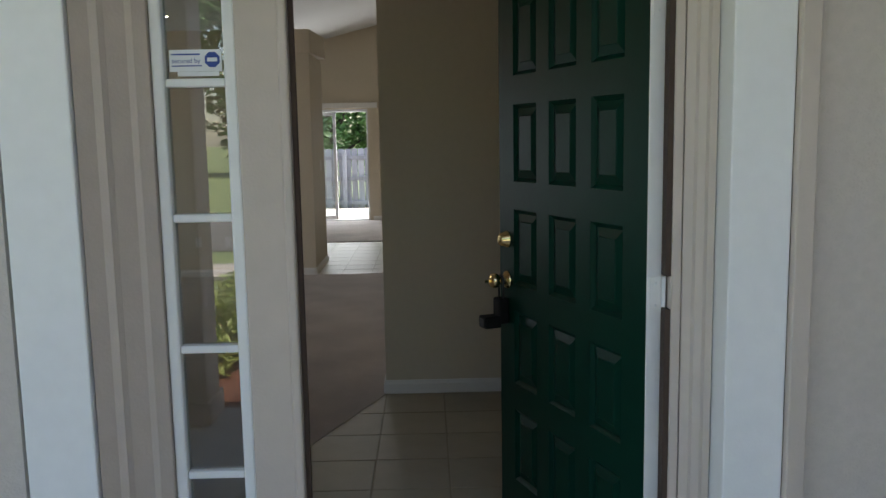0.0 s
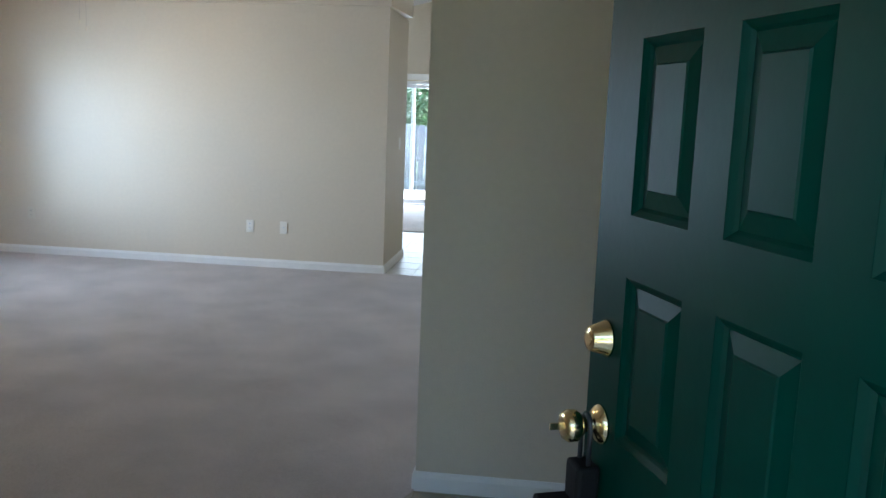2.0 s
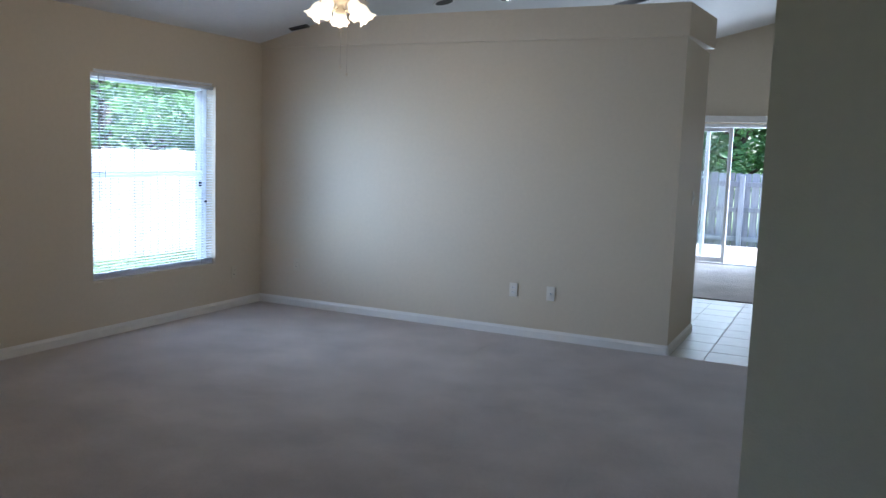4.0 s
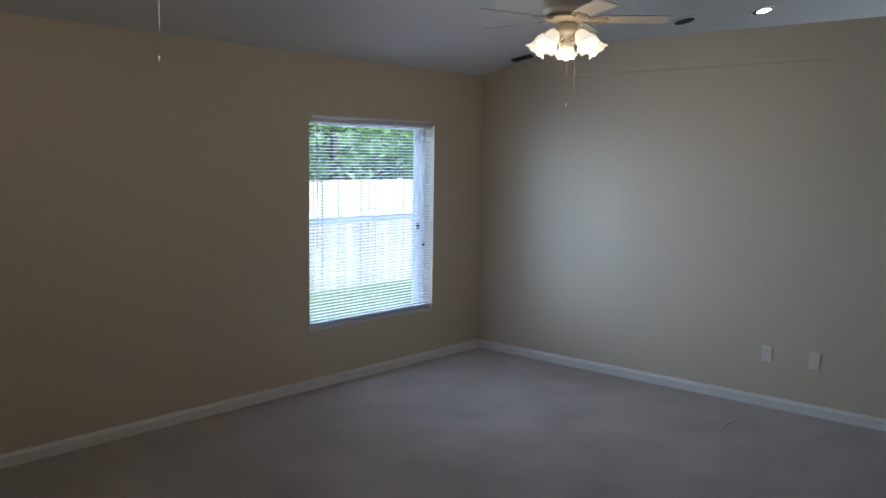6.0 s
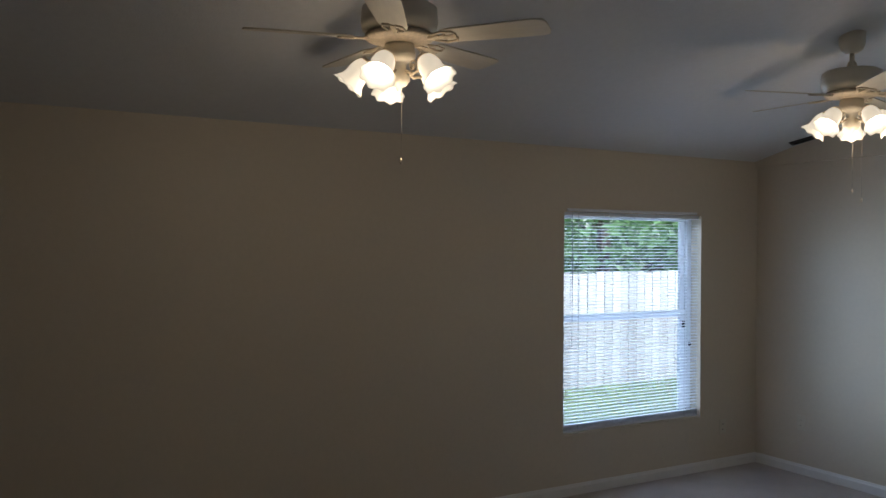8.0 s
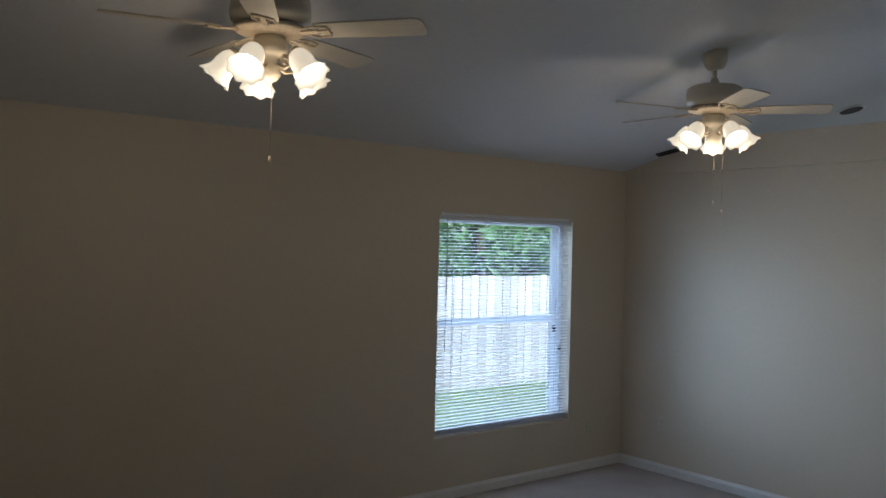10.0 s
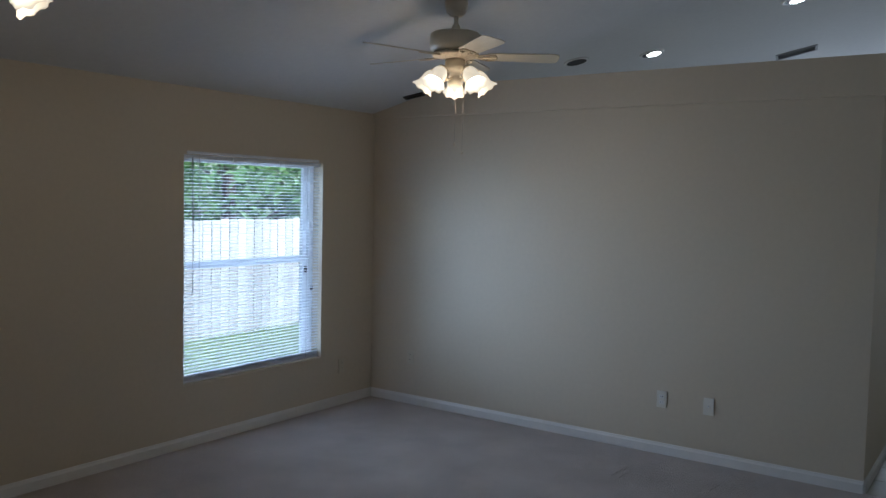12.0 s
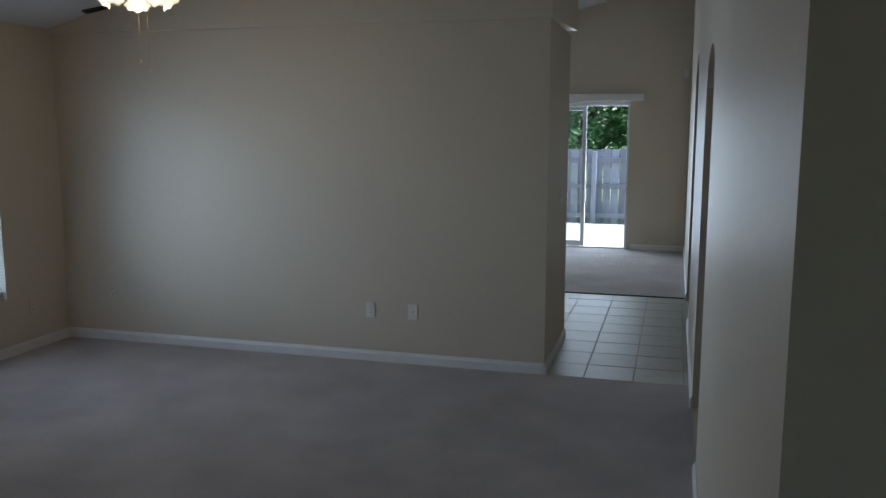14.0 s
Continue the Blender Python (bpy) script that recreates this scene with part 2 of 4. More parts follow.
def wall(name, axis, u0, u1, w0, w1, top, holes=(), label="", bottom=-0.15, material=None):
    """A wall along x or y from u0 to u1, w0 to w1 thick, with holes (u0, u1, z0, z1, rise of an arched head)."""
    bm = bmesh.new()
    cuts = {u0, u1}
    for a, b, _, _, rise in holes:
        cuts |= {a, b}
        if rise:
            cuts |= {a + (b - a) * k / 16 for k in range(1, 16)}
    cuts = sorted(cuts)

    def head(h, u):
        a, b, _, z1, rise = h
        s = (2 * u - a - b) / (b - a)
        return z1 + rise * math.sqrt(max(0, 1 - s * s)) if rise else z1

    def pt(u, w, z):
        return (u, w, z) if axis == "x" else (w, u, z)

    def col(a, b, za0, zb0, za1, zb1):
        hexa(bm, [pt(a, w0, za0), pt(b, w0, zb0), pt(b, w1, zb0), pt(a, w1, za0), pt(a, w0, za1), pt(b, w0, zb1), pt(b, w1, zb1), pt(a, w1, za1)])

    tf = top if callable(top) else (lambda u: top)
    for a, b in zip(cuts, cuts[1:]):
        h = next((h for h in holes if h[0] <= (a + b) / 2 <= h[1]), None)
        if h is None:
            col(a, b, bottom, bottom, tf(a), tf(b))
            continue
        if h[2] > bottom + 1e-6:
            col(a, b, bottom, bottom, h[2], h[2])
        col(a, b, head(h, a), head(h, b), tf(a), tf(b))
    bmesh.ops.remove_doubles(bm, verts=bm.verts, dist=1e-5)
    bm.verts.index_update()
    seen = {}
    for f in bm.faces:
        seen.setdefault(frozenset(v.index for v in f.verts), []).append(f)
    bmesh.ops.delete(bm, geom=[f for g in seen.values() if len(g) > 1 for f in g], context="FACES_ONLY")
    return tagged(part(name, bm, material or M_WALL), label or "warm beige painted plaster wall", "wall", kind="structure")


def baseboard(points, side, h=0.078, t=0.014):
    """White skirting along a line of floor points; side is +1 or -1 for the side it stands out to."""
    bm = bmesh.new()
    prof = [(0, 0), (t, 0), (t, h * 0.72), (t * 0.55, h * 0.86), (t * 0.35, h), (0, h)]
    for (ax, ay), (bx, by) in zip(points, points[1:]):
        d = Vector((bx - ax, by - ay, 0)).normalized()
        n = Vector((-d.y, d.x, 0)) * side
        ends = []
        for q in ((ax, ay), (bx, by)):
            ends.append([bm.verts.new((q[0] + n.x * o, q[1] + n.y * o, 0.002 + z)) for o, z in prof])
        k = len(prof)
        for j in range(k):
            bm.faces.new((ends[0][j], ends[0][(j + 1) % k], ends[1][(j + 1) % k], ends[1][j]))
        bm.faces.new(ends[0][::-1])
        bm.faces.new(ends[1])
    return tagged(part("baseboard", bm, M_TRIM), "white painted wooden skirting along the wall", "baseboard", kind="structure")


XL, XH, YD, YB, YW = -3.9, 0.98, -6.92, 6.25, -4.44   # left wall, hall wall, door plane, back wall, foyer wall
WIN = (-1.985, -0.64, 0.425, 2.0)
GROUND = -0.15

# ---- structure ----
tagged(part("floor", box(XL, YD - 0.13, GROUND, 2.7, YB, -0.003), M_GROUT), "grey concrete slab under tiles and carpet", "floor", kind="structure")
SEAM = [(0.02, -6.80), (XH, YW)]
living_carpet = tagged(part("carpet", prism([(XL, -6.80), SEAM[0], SEAM[1], (XH, 0.0), (XL, 0.0)], -0.012, 0.003), M_CARPET), "beige cut-pile living room carpet with faint tracks", "carpet", kind="structure")
tagged(part("carpet", prism([(XL, 2.96), (XH, 2.96), (XH, YB), (XL, YB)], -0.012, 0.003), M_CARPET), "beige cut-pile carpet in front of a sliding door", "carpet", kind="structure")
tagged(part("carpet", prism([(1.1, -4.32), (2.7, -4.32), (2.7, YB), (1.1, YB)], -0.012, 0.003), M_CARPET), "beige carpet of a side room", "carpet", kind="structure")
tagged(part("threshold_strip", box(XL, 2.945, 0.0, XH, 2.972, 0.009, bevel=0.003), M_STRIP), "dark strip between tile and carpet", "threshold", kind="structure")

wall("wall_left", "y", YD - 0.13, YB + 0.15, XL - 0.2, XL, 2.45, [(WIN[0], WIN[1], WIN[2], WIN[3], 0)])
wall("wall_back", "x", XL, 2.7, YB, YB + 0.15, lambda x: ceil_z(x), [(-1.64, 0.19, 0.0, 2.04, 0)])
wall("wall_hall", "y", YW, YB, XH, XH + 0.12, ceil_z(XH), [(-1.5, -0.45, 0.0, 1.93, 0.2), (1.75, 2.85, 0.0, 1.95, 0.4)], "beige satin painted wall with arched openings")
wall("wall_foyer", "x", XH + 0.12, 2.7, YW, YW + 0.12, lambda x: ceil_z(x), label="beige painted wall facing the entrance")
wall("wall_right", "y", YD - 0.13, YB + 0.15, 2.7, 2.85, ceil_z(2.7))
wall("wall_front", "x", XL, 2.7, YD, YD + 0.12, lambda x: ceil_z(x), [(0.53, 1.915, 0.0, 2.06, 0)], "beige inside face of the front wall")
wall("wall_ledge", "x", XL, 0.0, 0.0, 0.12, 2.41, label="beige painted partition wall below a plant ledge", bottom=0.0)
wall("wall_ledge_return", "y", 0.12, 1.06, -0.12, 0.0, 2.41, label="beige end of the partition wall", bottom=0.0)


def ledge_band():
    """The boxed ledge that caps the partition and turns round its end."""
    bm = bmesh.new()
    x0 = XL
    prism([(x0, -0.028), (0.018, -0.028), (0.085, 0.78), (-0.15, 0.78), (-0.15, 0.16), (x0, 0.16)], 2.41, 2.655, bm)
    bmesh.ops.bevel(bm, geom=bm.edges[:], offset=0.003, segments=1, affect="EDGES")
    return tagged(part("trim_ledge", bm, M_WALL), "beige boxed ledge capping the partition wall", "ledge", kind="structure")


ledge_band()
bm = bmesh.new()
hexa(bm, [(XL - 0.2, YD - 0.13, ceil_z(XL - 0.2)), (2.85, YD - 0.13, ceil_z(2.85)), (2.85, YB + 0.15, ceil_z(2.85)), (XL - 0.2, YB + 0.15, ceil_z(XL - 0.2)),
          (XL - 0.2, YD - 0.13, ceil_z(XL - 0.2) + 0.2), (2.85, YD - 0.13, ceil_z(2.85) + 0.2), (2.85, YB + 0.15, ceil_z(2.85) + 0.2), (XL - 0.2, YB + 0.15, ceil_z(XL - 0.2) + 0.2)])
tagged(part("ceiling", bm, M_CEIL), "off-white textured sloping vaulted ceiling", "ceiling", kind="structure")

baseboard([(XL, 0.0), (0.0, 0.0), (0.0, 1.06)], -1)
baseboard([(XL, -6.8), (XL, 0.0)], -1)
baseboard([(XH, -0.45), (XH, 1.75)], 1)
baseboard([(XH, YW), (XH, -1.5)], 1)
baseboard([(XH, 2.85), (XH, YB)], 1)
baseboard([(XH, YW), (2.7, YW)], -1)
baseboard([(0.25, YB), (XH, YB)], -1)


# ---- window with blind ----
def make_window():
    y0, y1, z0, z1 = WIN
    w = thing("window_1", "white aluminium single-hung window with insect screen", "window", kind="structure")
    xo = XL - 0.17
    for name, b in (("jamb", (xo, y0, z0, xo + 0.07, y0 + 0.045, z1)), ("jamb", (xo, y1 - 0.045, z0, xo + 0.07, y1, z1)),
                    ("head", (xo, y0 + 0.045, z1 - 0.045, xo + 0.07, y1 - 0.045, z1)), ("sill_frame", (xo, y0 + 0.045, z0, xo + 0.07, y1 - 0.045, z0 + 0.04))):
        part(name, box(*b, bevel=0.004), M_ALU, w)
    zm = 1.235
    part("meeting_rail", box(xo + 0.01, y0 + 0.046, zm - 0.025, xo + 0.062, y1 - 0.046, zm + 0.025, bevel=0.004), M_ALU, w)
    sash = part("sash_stile", box(xo + 0.035, y1 - 0.115, z0 + 0.041, xo + 0.066, y1 - 0.046, zm - 0.026, bevel=0.004), M_ALU, w)
    part("sash_stile", box(xo + 0.035, y0 + 0.046, z0 + 0.041, xo + 0.066, y0 + 0.09, zm - 0.026, bevel=0.004), M_ALU, w)
    part("sash_stile", box(xo + 0.012, y1 - 0.09, zm + 0.026, xo + 0.04, y1 - 0.046, z1 - 0.046, bevel=0.004), M_ALU, w)
    part("latch", box(xo + 0.066, y1 - 0.10, zm - 0.11, xo + 0.085, y1 - 0.075, zm - 0.06, bevel=0.004), M_BLACK, w, "small black sash latch")
    part("latch", box(xo + 0.07, y1 - 0.03, zm - 0.26, xo + 0.085, y1 - 0.01, zm - 0.23, bevel=0.003), M_BLACK, w, "small dark catch")
    for a, b in ((zm + 0.02, z1 - 0.04), (z0 + 0.035, zm - 0.02)):
        g = part("pane", box(xo + 0.022, y0 + 0.04, a, xo + 0.026, y1 - 0.04, b), M_GLASS, w)
        g.visible_shadow = False
    sc = bmesh.new()
    sc.faces.new([sc.verts.new(p) for p in ((xo + 0.006, y0 + 0.04, z0 + 0.035), (xo + 0.006, y1 - 0.04, z0 + 0.035), (xo + 0.006, y1 - 0.04, zm - 0.02), (xo + 0.006, y0 + 0.04, zm - 0.02))])
    part("insect_screen", sc, M_SCREEN, w, "dark fine insect screen")
    part("window_sill", box(XL - 0.10, y0 + 0.002, z0 + 0.0005, XL - 0.003, y1 - 0.002, z0 + 0.012, bevel=0.003), M_WALL, w)
    return w


def make_blind():
    y0, y1, z0, z1 = WIN
    b = thing("window_blind", "white horizontal mini blind lowered with open slats", "blind")
    xc = XL - 0.035
    part("headrail", box(xc - 0.014, y0 + 0.006, z1 - 0.03, xc + 0.014, y1 - 0.006, z1 - 0.002, bevel=0.002), M_ALU, b)
    part("bottom_rail", box(xc - 0.013, y0 + 0.008, z0 + 0.014, xc + 0.013, y1 - 0.008, z0 + 0.03, bevel=0.003), M_SLAT, b)
    slat = bmesh.new()
    prof = [(-0.0125, -0.0012), (-0.006, 0.0006), (0.0, 0.0012), (0.006, 0.0006), (0.0125, -0.0012)]
    rows = []
    for y in (y0 + 0.008, y1 - 0.008):
        rows.append([slat.verts.new((x, y, z)) for x, z in prof])
        rows.append([slat.verts.new((x, y, z - 0.0008)) for x, z in prof])
    a, al, c, cl = rows
    for k in range(4):
        slat.faces.new((a[k], a[k + 1], c[k + 1], c[k]))
        slat.faces.new((al[k + 1], al[k], cl[k], cl[k + 1]))
    slat.faces.new((a[0], c[0], cl[0], al[0]))
    slat.faces.new((a[4], al[4], cl[4], c[4]))
    me = finish("slat", slat, M_SLAT)
    n, stack = int((z1 - z0 - 0.125) / 0.0235), 7
    heights = [z0 + 0.034 + k * 0.0055 for k in range(stack)] + [z0 + 0.09 + k * 0.0235 for k in range(n)]
    for k, z in enumerate(heights):
        s = new("slat", me)
        s.parent = b
        s.matrix_basis = pose(xc, 0, z, 0, random.uniform(-1, 1) if k < stack else random.uniform(5, 8), 0)
    for y in (y0 + 0.15, (y0 + y1) / 2, y1 - 0.15):
        part("ladder_cord", tube([(xc + 0.013, y, z0 + 0.03), (xc + 0.013, y, z1 - 0.03)], 0.0009, 5), M_CORD, b)
    part("tilt_wand", tube([(xc + 0.03, y0 + 0.075, z1 - 0.02), (xc + 0.033, y0 + 0.078, z1 - 0.45), (xc + 0.03, y0 + 0.076, z0 + 0.62)], 0.004, 6), M_CORD, b, "slim grey tilt wand")
    part("pull_cord", tube([(xc + 0.03, y0 + 0.13, z1 - 0.02), (xc + 0.03, y0 + 0.132, z0 + 0.32)], 0.0016, 5), M_CORD, b, "thin pull cord")
    for y in (y0 + 0.45, y0 + 0.9):
        part("bracket", box(xc + 0.012, y - 0.012, z1 - 0.036, xc + 0.02, y + 0.012, z1 - 0.001), M_ALU, b)
    part("valance", box(XL + 0.001, y0 + 0.02, z1 + 0.002, XL + 0.016, y1 - 0.06, z1 + 0.022, bevel=0.003), M_SLAT, b)
    return b


make_window()
make_blind()


# ---- sliding door to the patio ----
def make_slider():
    w = thing("door_2", "white aluminium sliding glass door standing partly open", "sliding door", kind="structure")
    x0, x1, y = -1.64, 0.19, YB + 0.02
    part("frame_head", box(x0, y, 1.99, x1, y + 0.11, 2.04, bevel=0.004), M_ALU, w)
    part("frame_jamb", box(x1 - 0.03, y, 0.02, x1, y + 0.11, 1.99, bevel=0.004), M_ALU, w)
    part("frame_jamb", box(x0, y, 0.02, x0 + 0.03, y + 0.11, 1.99, bevel=0.004), M_ALU, w)
    part("track", box(x0, y, 0.0, x1, y + 0.11, 0.02, bevel=0.003), M_ALU, w)
    for xa, xb, yy in ((x0 + 0.031, -0.72, y + 0.065), (-1.33, -0.40, y + 0.02)):
        p = part("door_panel", box(xa, yy, 0.025, xa + 0.055, yy + 0.035, 1.985, bevel=0.004), M_ALU, w)
        part("stile", box(xb - 0.055, yy, 0.025, xb, yy + 0.035, 1.985, bevel=0.004), M_ALU, p)
        part("rail", box(xa + 0.056, yy, 1.93, xb - 0.056, yy + 0.035, 1.985, bevel=0.004), M_ALU, p)
        part("rail", box(xa + 0.056, yy, 0.025, xb - 0.056, yy + 0.035, 0.10, bevel=0.004), M_ALU, p)
        g = part("pane", box(xa + 0.05, yy + 0.015, 0.09, xb - 0.05, yy + 0.02, 1.94), M_GLASS, p)
        g.visible_shadow = False
    return w


make_slider()
v = thing("blind_valance", "white valance board above the sliding door", "valance")
part("board", box(-1.85, YB - 0.11, 2.055, 0.37, YB - 0.095, 2.15, bevel=0.004), M_TRIM, v)
part("top", box(-1.85, YB - 0.0945, 2.135, 0.37, YB - 0.001, 2.15, bevel=0.002), M_TRIM, v)
part("end_cap", box(0.355, YB - 0.0945, 2.055, 0.37, YB - 0.001, 2.134, bevel=0.002), M_TRIM, v)


# ---- entrance: frame, sidelight, door ----
def make_entrance():
    f = thing("door_frame", "tan painted wooden entrance frame with moulded mullion", "door frame", kind="structure")
    y0, y1 = YD - 0.05, YD + 0.02
    part("mullion", box(0.752, y0, 0.0, 0.872, y1, 2.06, bevel=0.006), M_TAN, f)
    part("moulding", box(0.863, y0 - 0.012, 0.0, 0.888, y0 + 0.03, 2.05, bevel=0.006), M_TAN, f)
    part("weatherstrip", box(0.888, y0 + 0.018, 0.0, 0.902, y0 + 0.034, 2.05, bevel=0.002), M_STRIP, f, "dark brown rubber weatherstrip")
    part("jamb", box(0.8725, y0 + 0.032, 0.0, 0.8875, y0 + 0.05, 2.05, bevel=0.002), M_TAN, f)
    part("jamb", box(1.888, y0, 0.0, 1.914, y1, 2.06, bevel=0.004), M_TAN, f)
    part("weatherstrip", box(1.872, y0 + 0.004, 0.0, 1.888, y0 + 0.045, 1.0, bevel=0.002), M_STRIP, f, "dark brown rubber weatherstrip")
    part("weatherstrip", box(1.872, y0 + 0.004, 1.09, 1.888, y0 + 0.045, 2.05, bevel=0.002), M_STRIP, f, "dark brown rubber weatherstrip")
    part("head", box(0.53, y0, 2.06, 1.914, y1, 2.12, bevel=0.004), M_TAN, f)
    part("threshold", box(0.88, y0 - 0.06, -0.01, 1.89, YD + 0.12, 0.022, bevel=0.006), M_ALU, f, "worn metal threshold")
    # stepped casing on both sides
    part("casing", prism([(0.384, -7.088), (0.418, -7.052), (0.438, -7.048), (0.448, -7.030), (0.486, -6.992), (0.502, -6.988), (0.529, -6.965), (0.529, YD - 0.002), (0.384, YD - 0.002)], GROUND, 2.16), M_TAN, f)
    part("casing", prism([(1.916, -6.972), (1.935, -6.990), (1.945, -6.988), (1.962, -7.000), (1.972, -6.998), (1.987, -7.010), (1.987, YD - 0.002), (1.916, YD - 0.002)], GROUND, 2.16), M_TAN, f)
    return f


make_entrance()


def make_sidelight():
    w = thing("window_2", "narrow white sidelight with five glass panes", "window", kind="structure")
    y0, y1 = YD - 0.03, YD + 0.025
    xa, xb = 0.562, 0.718
    part("stile", box(0.531, y0, 0.02, xa, y1, 2.05, bevel=0.006), M_WHITE, w)
    part("stile", box(xb, y0, 0.02, 0.751, y1, 2.05, bevel=0.006), M_WHITE, w)
    zs = [0.20, 0.555, 0.911, 1.268, 1.622, 1.985]
    for z in zs[1:-1]:
        part("muntin", box(xa + 0.0005, y0 + 0.008, z - 0.011, xb - 0.0005, y1 - 0.008, z + 0.011, bevel=0.004), M_WHITE, w)
    part("rail", box(xa + 0.0005, y0, 0.02, xb - 0.0005, y1, 0.20, bevel=0.005), M_WHITE, w)
    part("rail", box(xa + 0.0005, y0, 1.985, xb - 0.0005, y1, 2.05, bevel=0.005), M_WHITE, w)
    for a, b in zip(zs, zs[1:]):
        g = part("pane", box(xa - 0.004, YD - 0.004, a + 0.004, xb + 0.004, YD, b - 0.004), M_COATED, w)
        g.visible_shadow = False
    return w


make_sidelight()


def make_sticker():
    y = YD - 0.005
    s = thing("security_sticker", "white and blue alarm sticker on the sidelight pane", "sticker")
    part("sheet", box(0.572, y - 0.001, 1.652, 0.708, y, 1.708), M_PAPER, s)
    part("tab", box(0.592, y - 0.001, 1.640, 0.70, y, 1.6515), M_PAPER, s)
    o = bmesh.new()
    lathe([(0.021, 0), (0.021, 0.0008)], 8, o, Matrix.Translation((0.684, y - 0.0012, 1.682)) @ pose(0, 0, 0, 90, 0, 0) @ pose(0, 0, 0, 0, 0, 22.5))
    part("emblem", o, M_BLUE, s, "blue octagonal emblem")
    part("emblem_bar", box(0.671, y - 0.0028, 1.677, 0.697, y - 0.0022, 1.687), M_PAPER, s)
    part("print_bar", box(0.578, y - 0.0018, 1.694, 0.652, y - 0.0012, 1.698), M_BLUE, s)
    part("print_bar", box(0.578, y - 0.0018, 1.665, 0.656, y - 0.0012, 1.668), M_BLUE, s)
    cu = bpy.data.curves.new("print", "FONT")
    cu.body, cu.size, cu.extrude = "secured by", 0.017, 0.0003
    cu.materials.append(M_BLUE)
    tx = new("print", cu)
    tx.parent = s
    tx.matrix_basis = pose(0.578, y - 0.0016, 1.674, 90, 0, 0)
    return s


make_sticker()

DOOR_AT = pose(1.870, -6.925, 0, 0, 0, -69.4)


def make_door():
    d = thing("door_1", "dark green raised-panel front door standing open", "door", DOOR_AT, kind="structure")
    W, T, H0, H1 = 0.914, 0.045, 0.025, 2.035
    cols = [(0.115 + k * (0.171 + 0.0855), 0.115 + k * (0.171 + 0.0855) + 0.171) for k in range(3)]
    rows = [(0.205 + k * 0.369, 0.205 + k * 0.369 + 0.27) for k in range(5)]
    core = box(-W + 0.003, -T + 0.012, H0, -0.003, -0.012, H1)
    part("core", core, M_GREEN, d)
    for y0, y1 in ((-T, -T + 0.0115), (-0.0115, 0)):
        fr = bmesh.new()
        xs = [0.0] + [v for c in cols for v in c] + [W]
        zs = [H0] + [v for r in rows for v in r] + [H1]
        for i in range(len(xs) - 1):
            if i % 2 == 0:
                box(-xs[i + 1], y0, H0, -xs[i], y1, H1, fr)
            else:
                for j in range(0, len(zs) - 1, 2):
                    box(-xs[i + 1], y0, zs[j], -xs[i], y1, zs[j + 1], fr)
        bmesh.ops.remove_doubles(fr, verts=fr.verts, dist=1e-5)
        part("face_frame", fr, M_GREEN, d)
    pm = {}
    for out in (-1, 1):
        p = bmesh.new()
        y0 = -T + 0.012 if out < 0 else -0.012
        w, h = 0.171 / 2, 0.27 / 2
        rings = []
        for inset, y in ((0.0, -0.011), (0.009, -0.005), (0.014, 0.0), (0.040, -0.0075), (0.043, -0.010)):
            yy = y0 + out * (-y if inset < 0.001 else (0.0105 if inset == 0.0 else -y))
            rings.append([p.verts.new((sx * (w - inset), yy, sz * (h - inset))) for sx, sz in ((-1, -1), (1, -1), (1, 1), (-1, 1))])
        for a, b in zip(rings, rings[1:]):
            for k in range(4):
                p.faces.new((a[k], a[(k + 1) % 4], b[(k + 1) % 4], b[k]))
        p.faces.new(rings[-1])
        pm[out] = finish("panel", p, M_GREEN)
    for out in (-1, 1):
        for a, b in cols:
            for c, e in rows:
                o = new("panel", pm[out])
                o.parent = d
                o.matrix_basis = pose(-(a + b) / 2, 0, (c + e) / 2)
    part("door_edge", box(0.0002, -T, H0, 0.004, 0, H1), M_WHITE, d, "white painted hinge edge")
    for z in (0.25, 1.035, 1.82):
        h = part("hinge", box(0.0045, -0.040, z - 0.05, 0.0065, -0.002, z + 0.05), M_WHITE, d, "white painted hinge")
        part("knuckle", tube([(0.008, 0.005, z - 0.05), (0.008, 0.005, z + 0.05)], 0.006, 10), M_WHITE, h)
        for dz in (-0.03, 0.03):
            part("screw", lathe([(0.004, 0), (0.003, 0.001)], 10, None, Matrix.Translation((0.0066, -0.02, z + dz)) @ pose(0, 0, 0, 0, 90, 0)), M_ALU, h)
    x = -(W - 0.06)
    out = Matrix.Translation((x, -T, 1.10)) @ pose(0, 0, 0, 90, 0, 0)
    db = part("deadbolt", lathe([(0.032, 0.0), (0.032, 0.004), (0.027, 0.010), (0.021, 0.030), (0.019, 0.032)], 28, None, out), M_BRASS, d, "polished brass deadbolt", True)
    part("keyway", lathe([(0.012, 0.0322), (0.012, 0.0335), (0.009, 0.034)], 18, None, out), M_BRASS, db)
    kn = Matrix.Translation((x, -T, 0.95)) @ pose(0, 0, 0, 90, 0, 0)
    k = part("door_knob", lathe([(0.034, 0.0), (0.034, 0.004), (0.026, 0.011), (0.013, 0.016), (0.012, 0.03), (0.020, 0.036), (0.027, 0.046), (0.0275, 0.060), (0.022, 0.068), (0.012, 0.070)], 28, None, kn), M_BRASS, d, "polished brass door knob", True)
    part("key", box(x - 0.0015, -T - 0.092, 0.944, x + 0.0015, -T - 0.070, 0.956, bevel=0.0006), M_BRASS, k)
    inn = Matrix.Translation((x, 0, 0.95)) @ pose(0, 0, 0, -90, 0, 0)
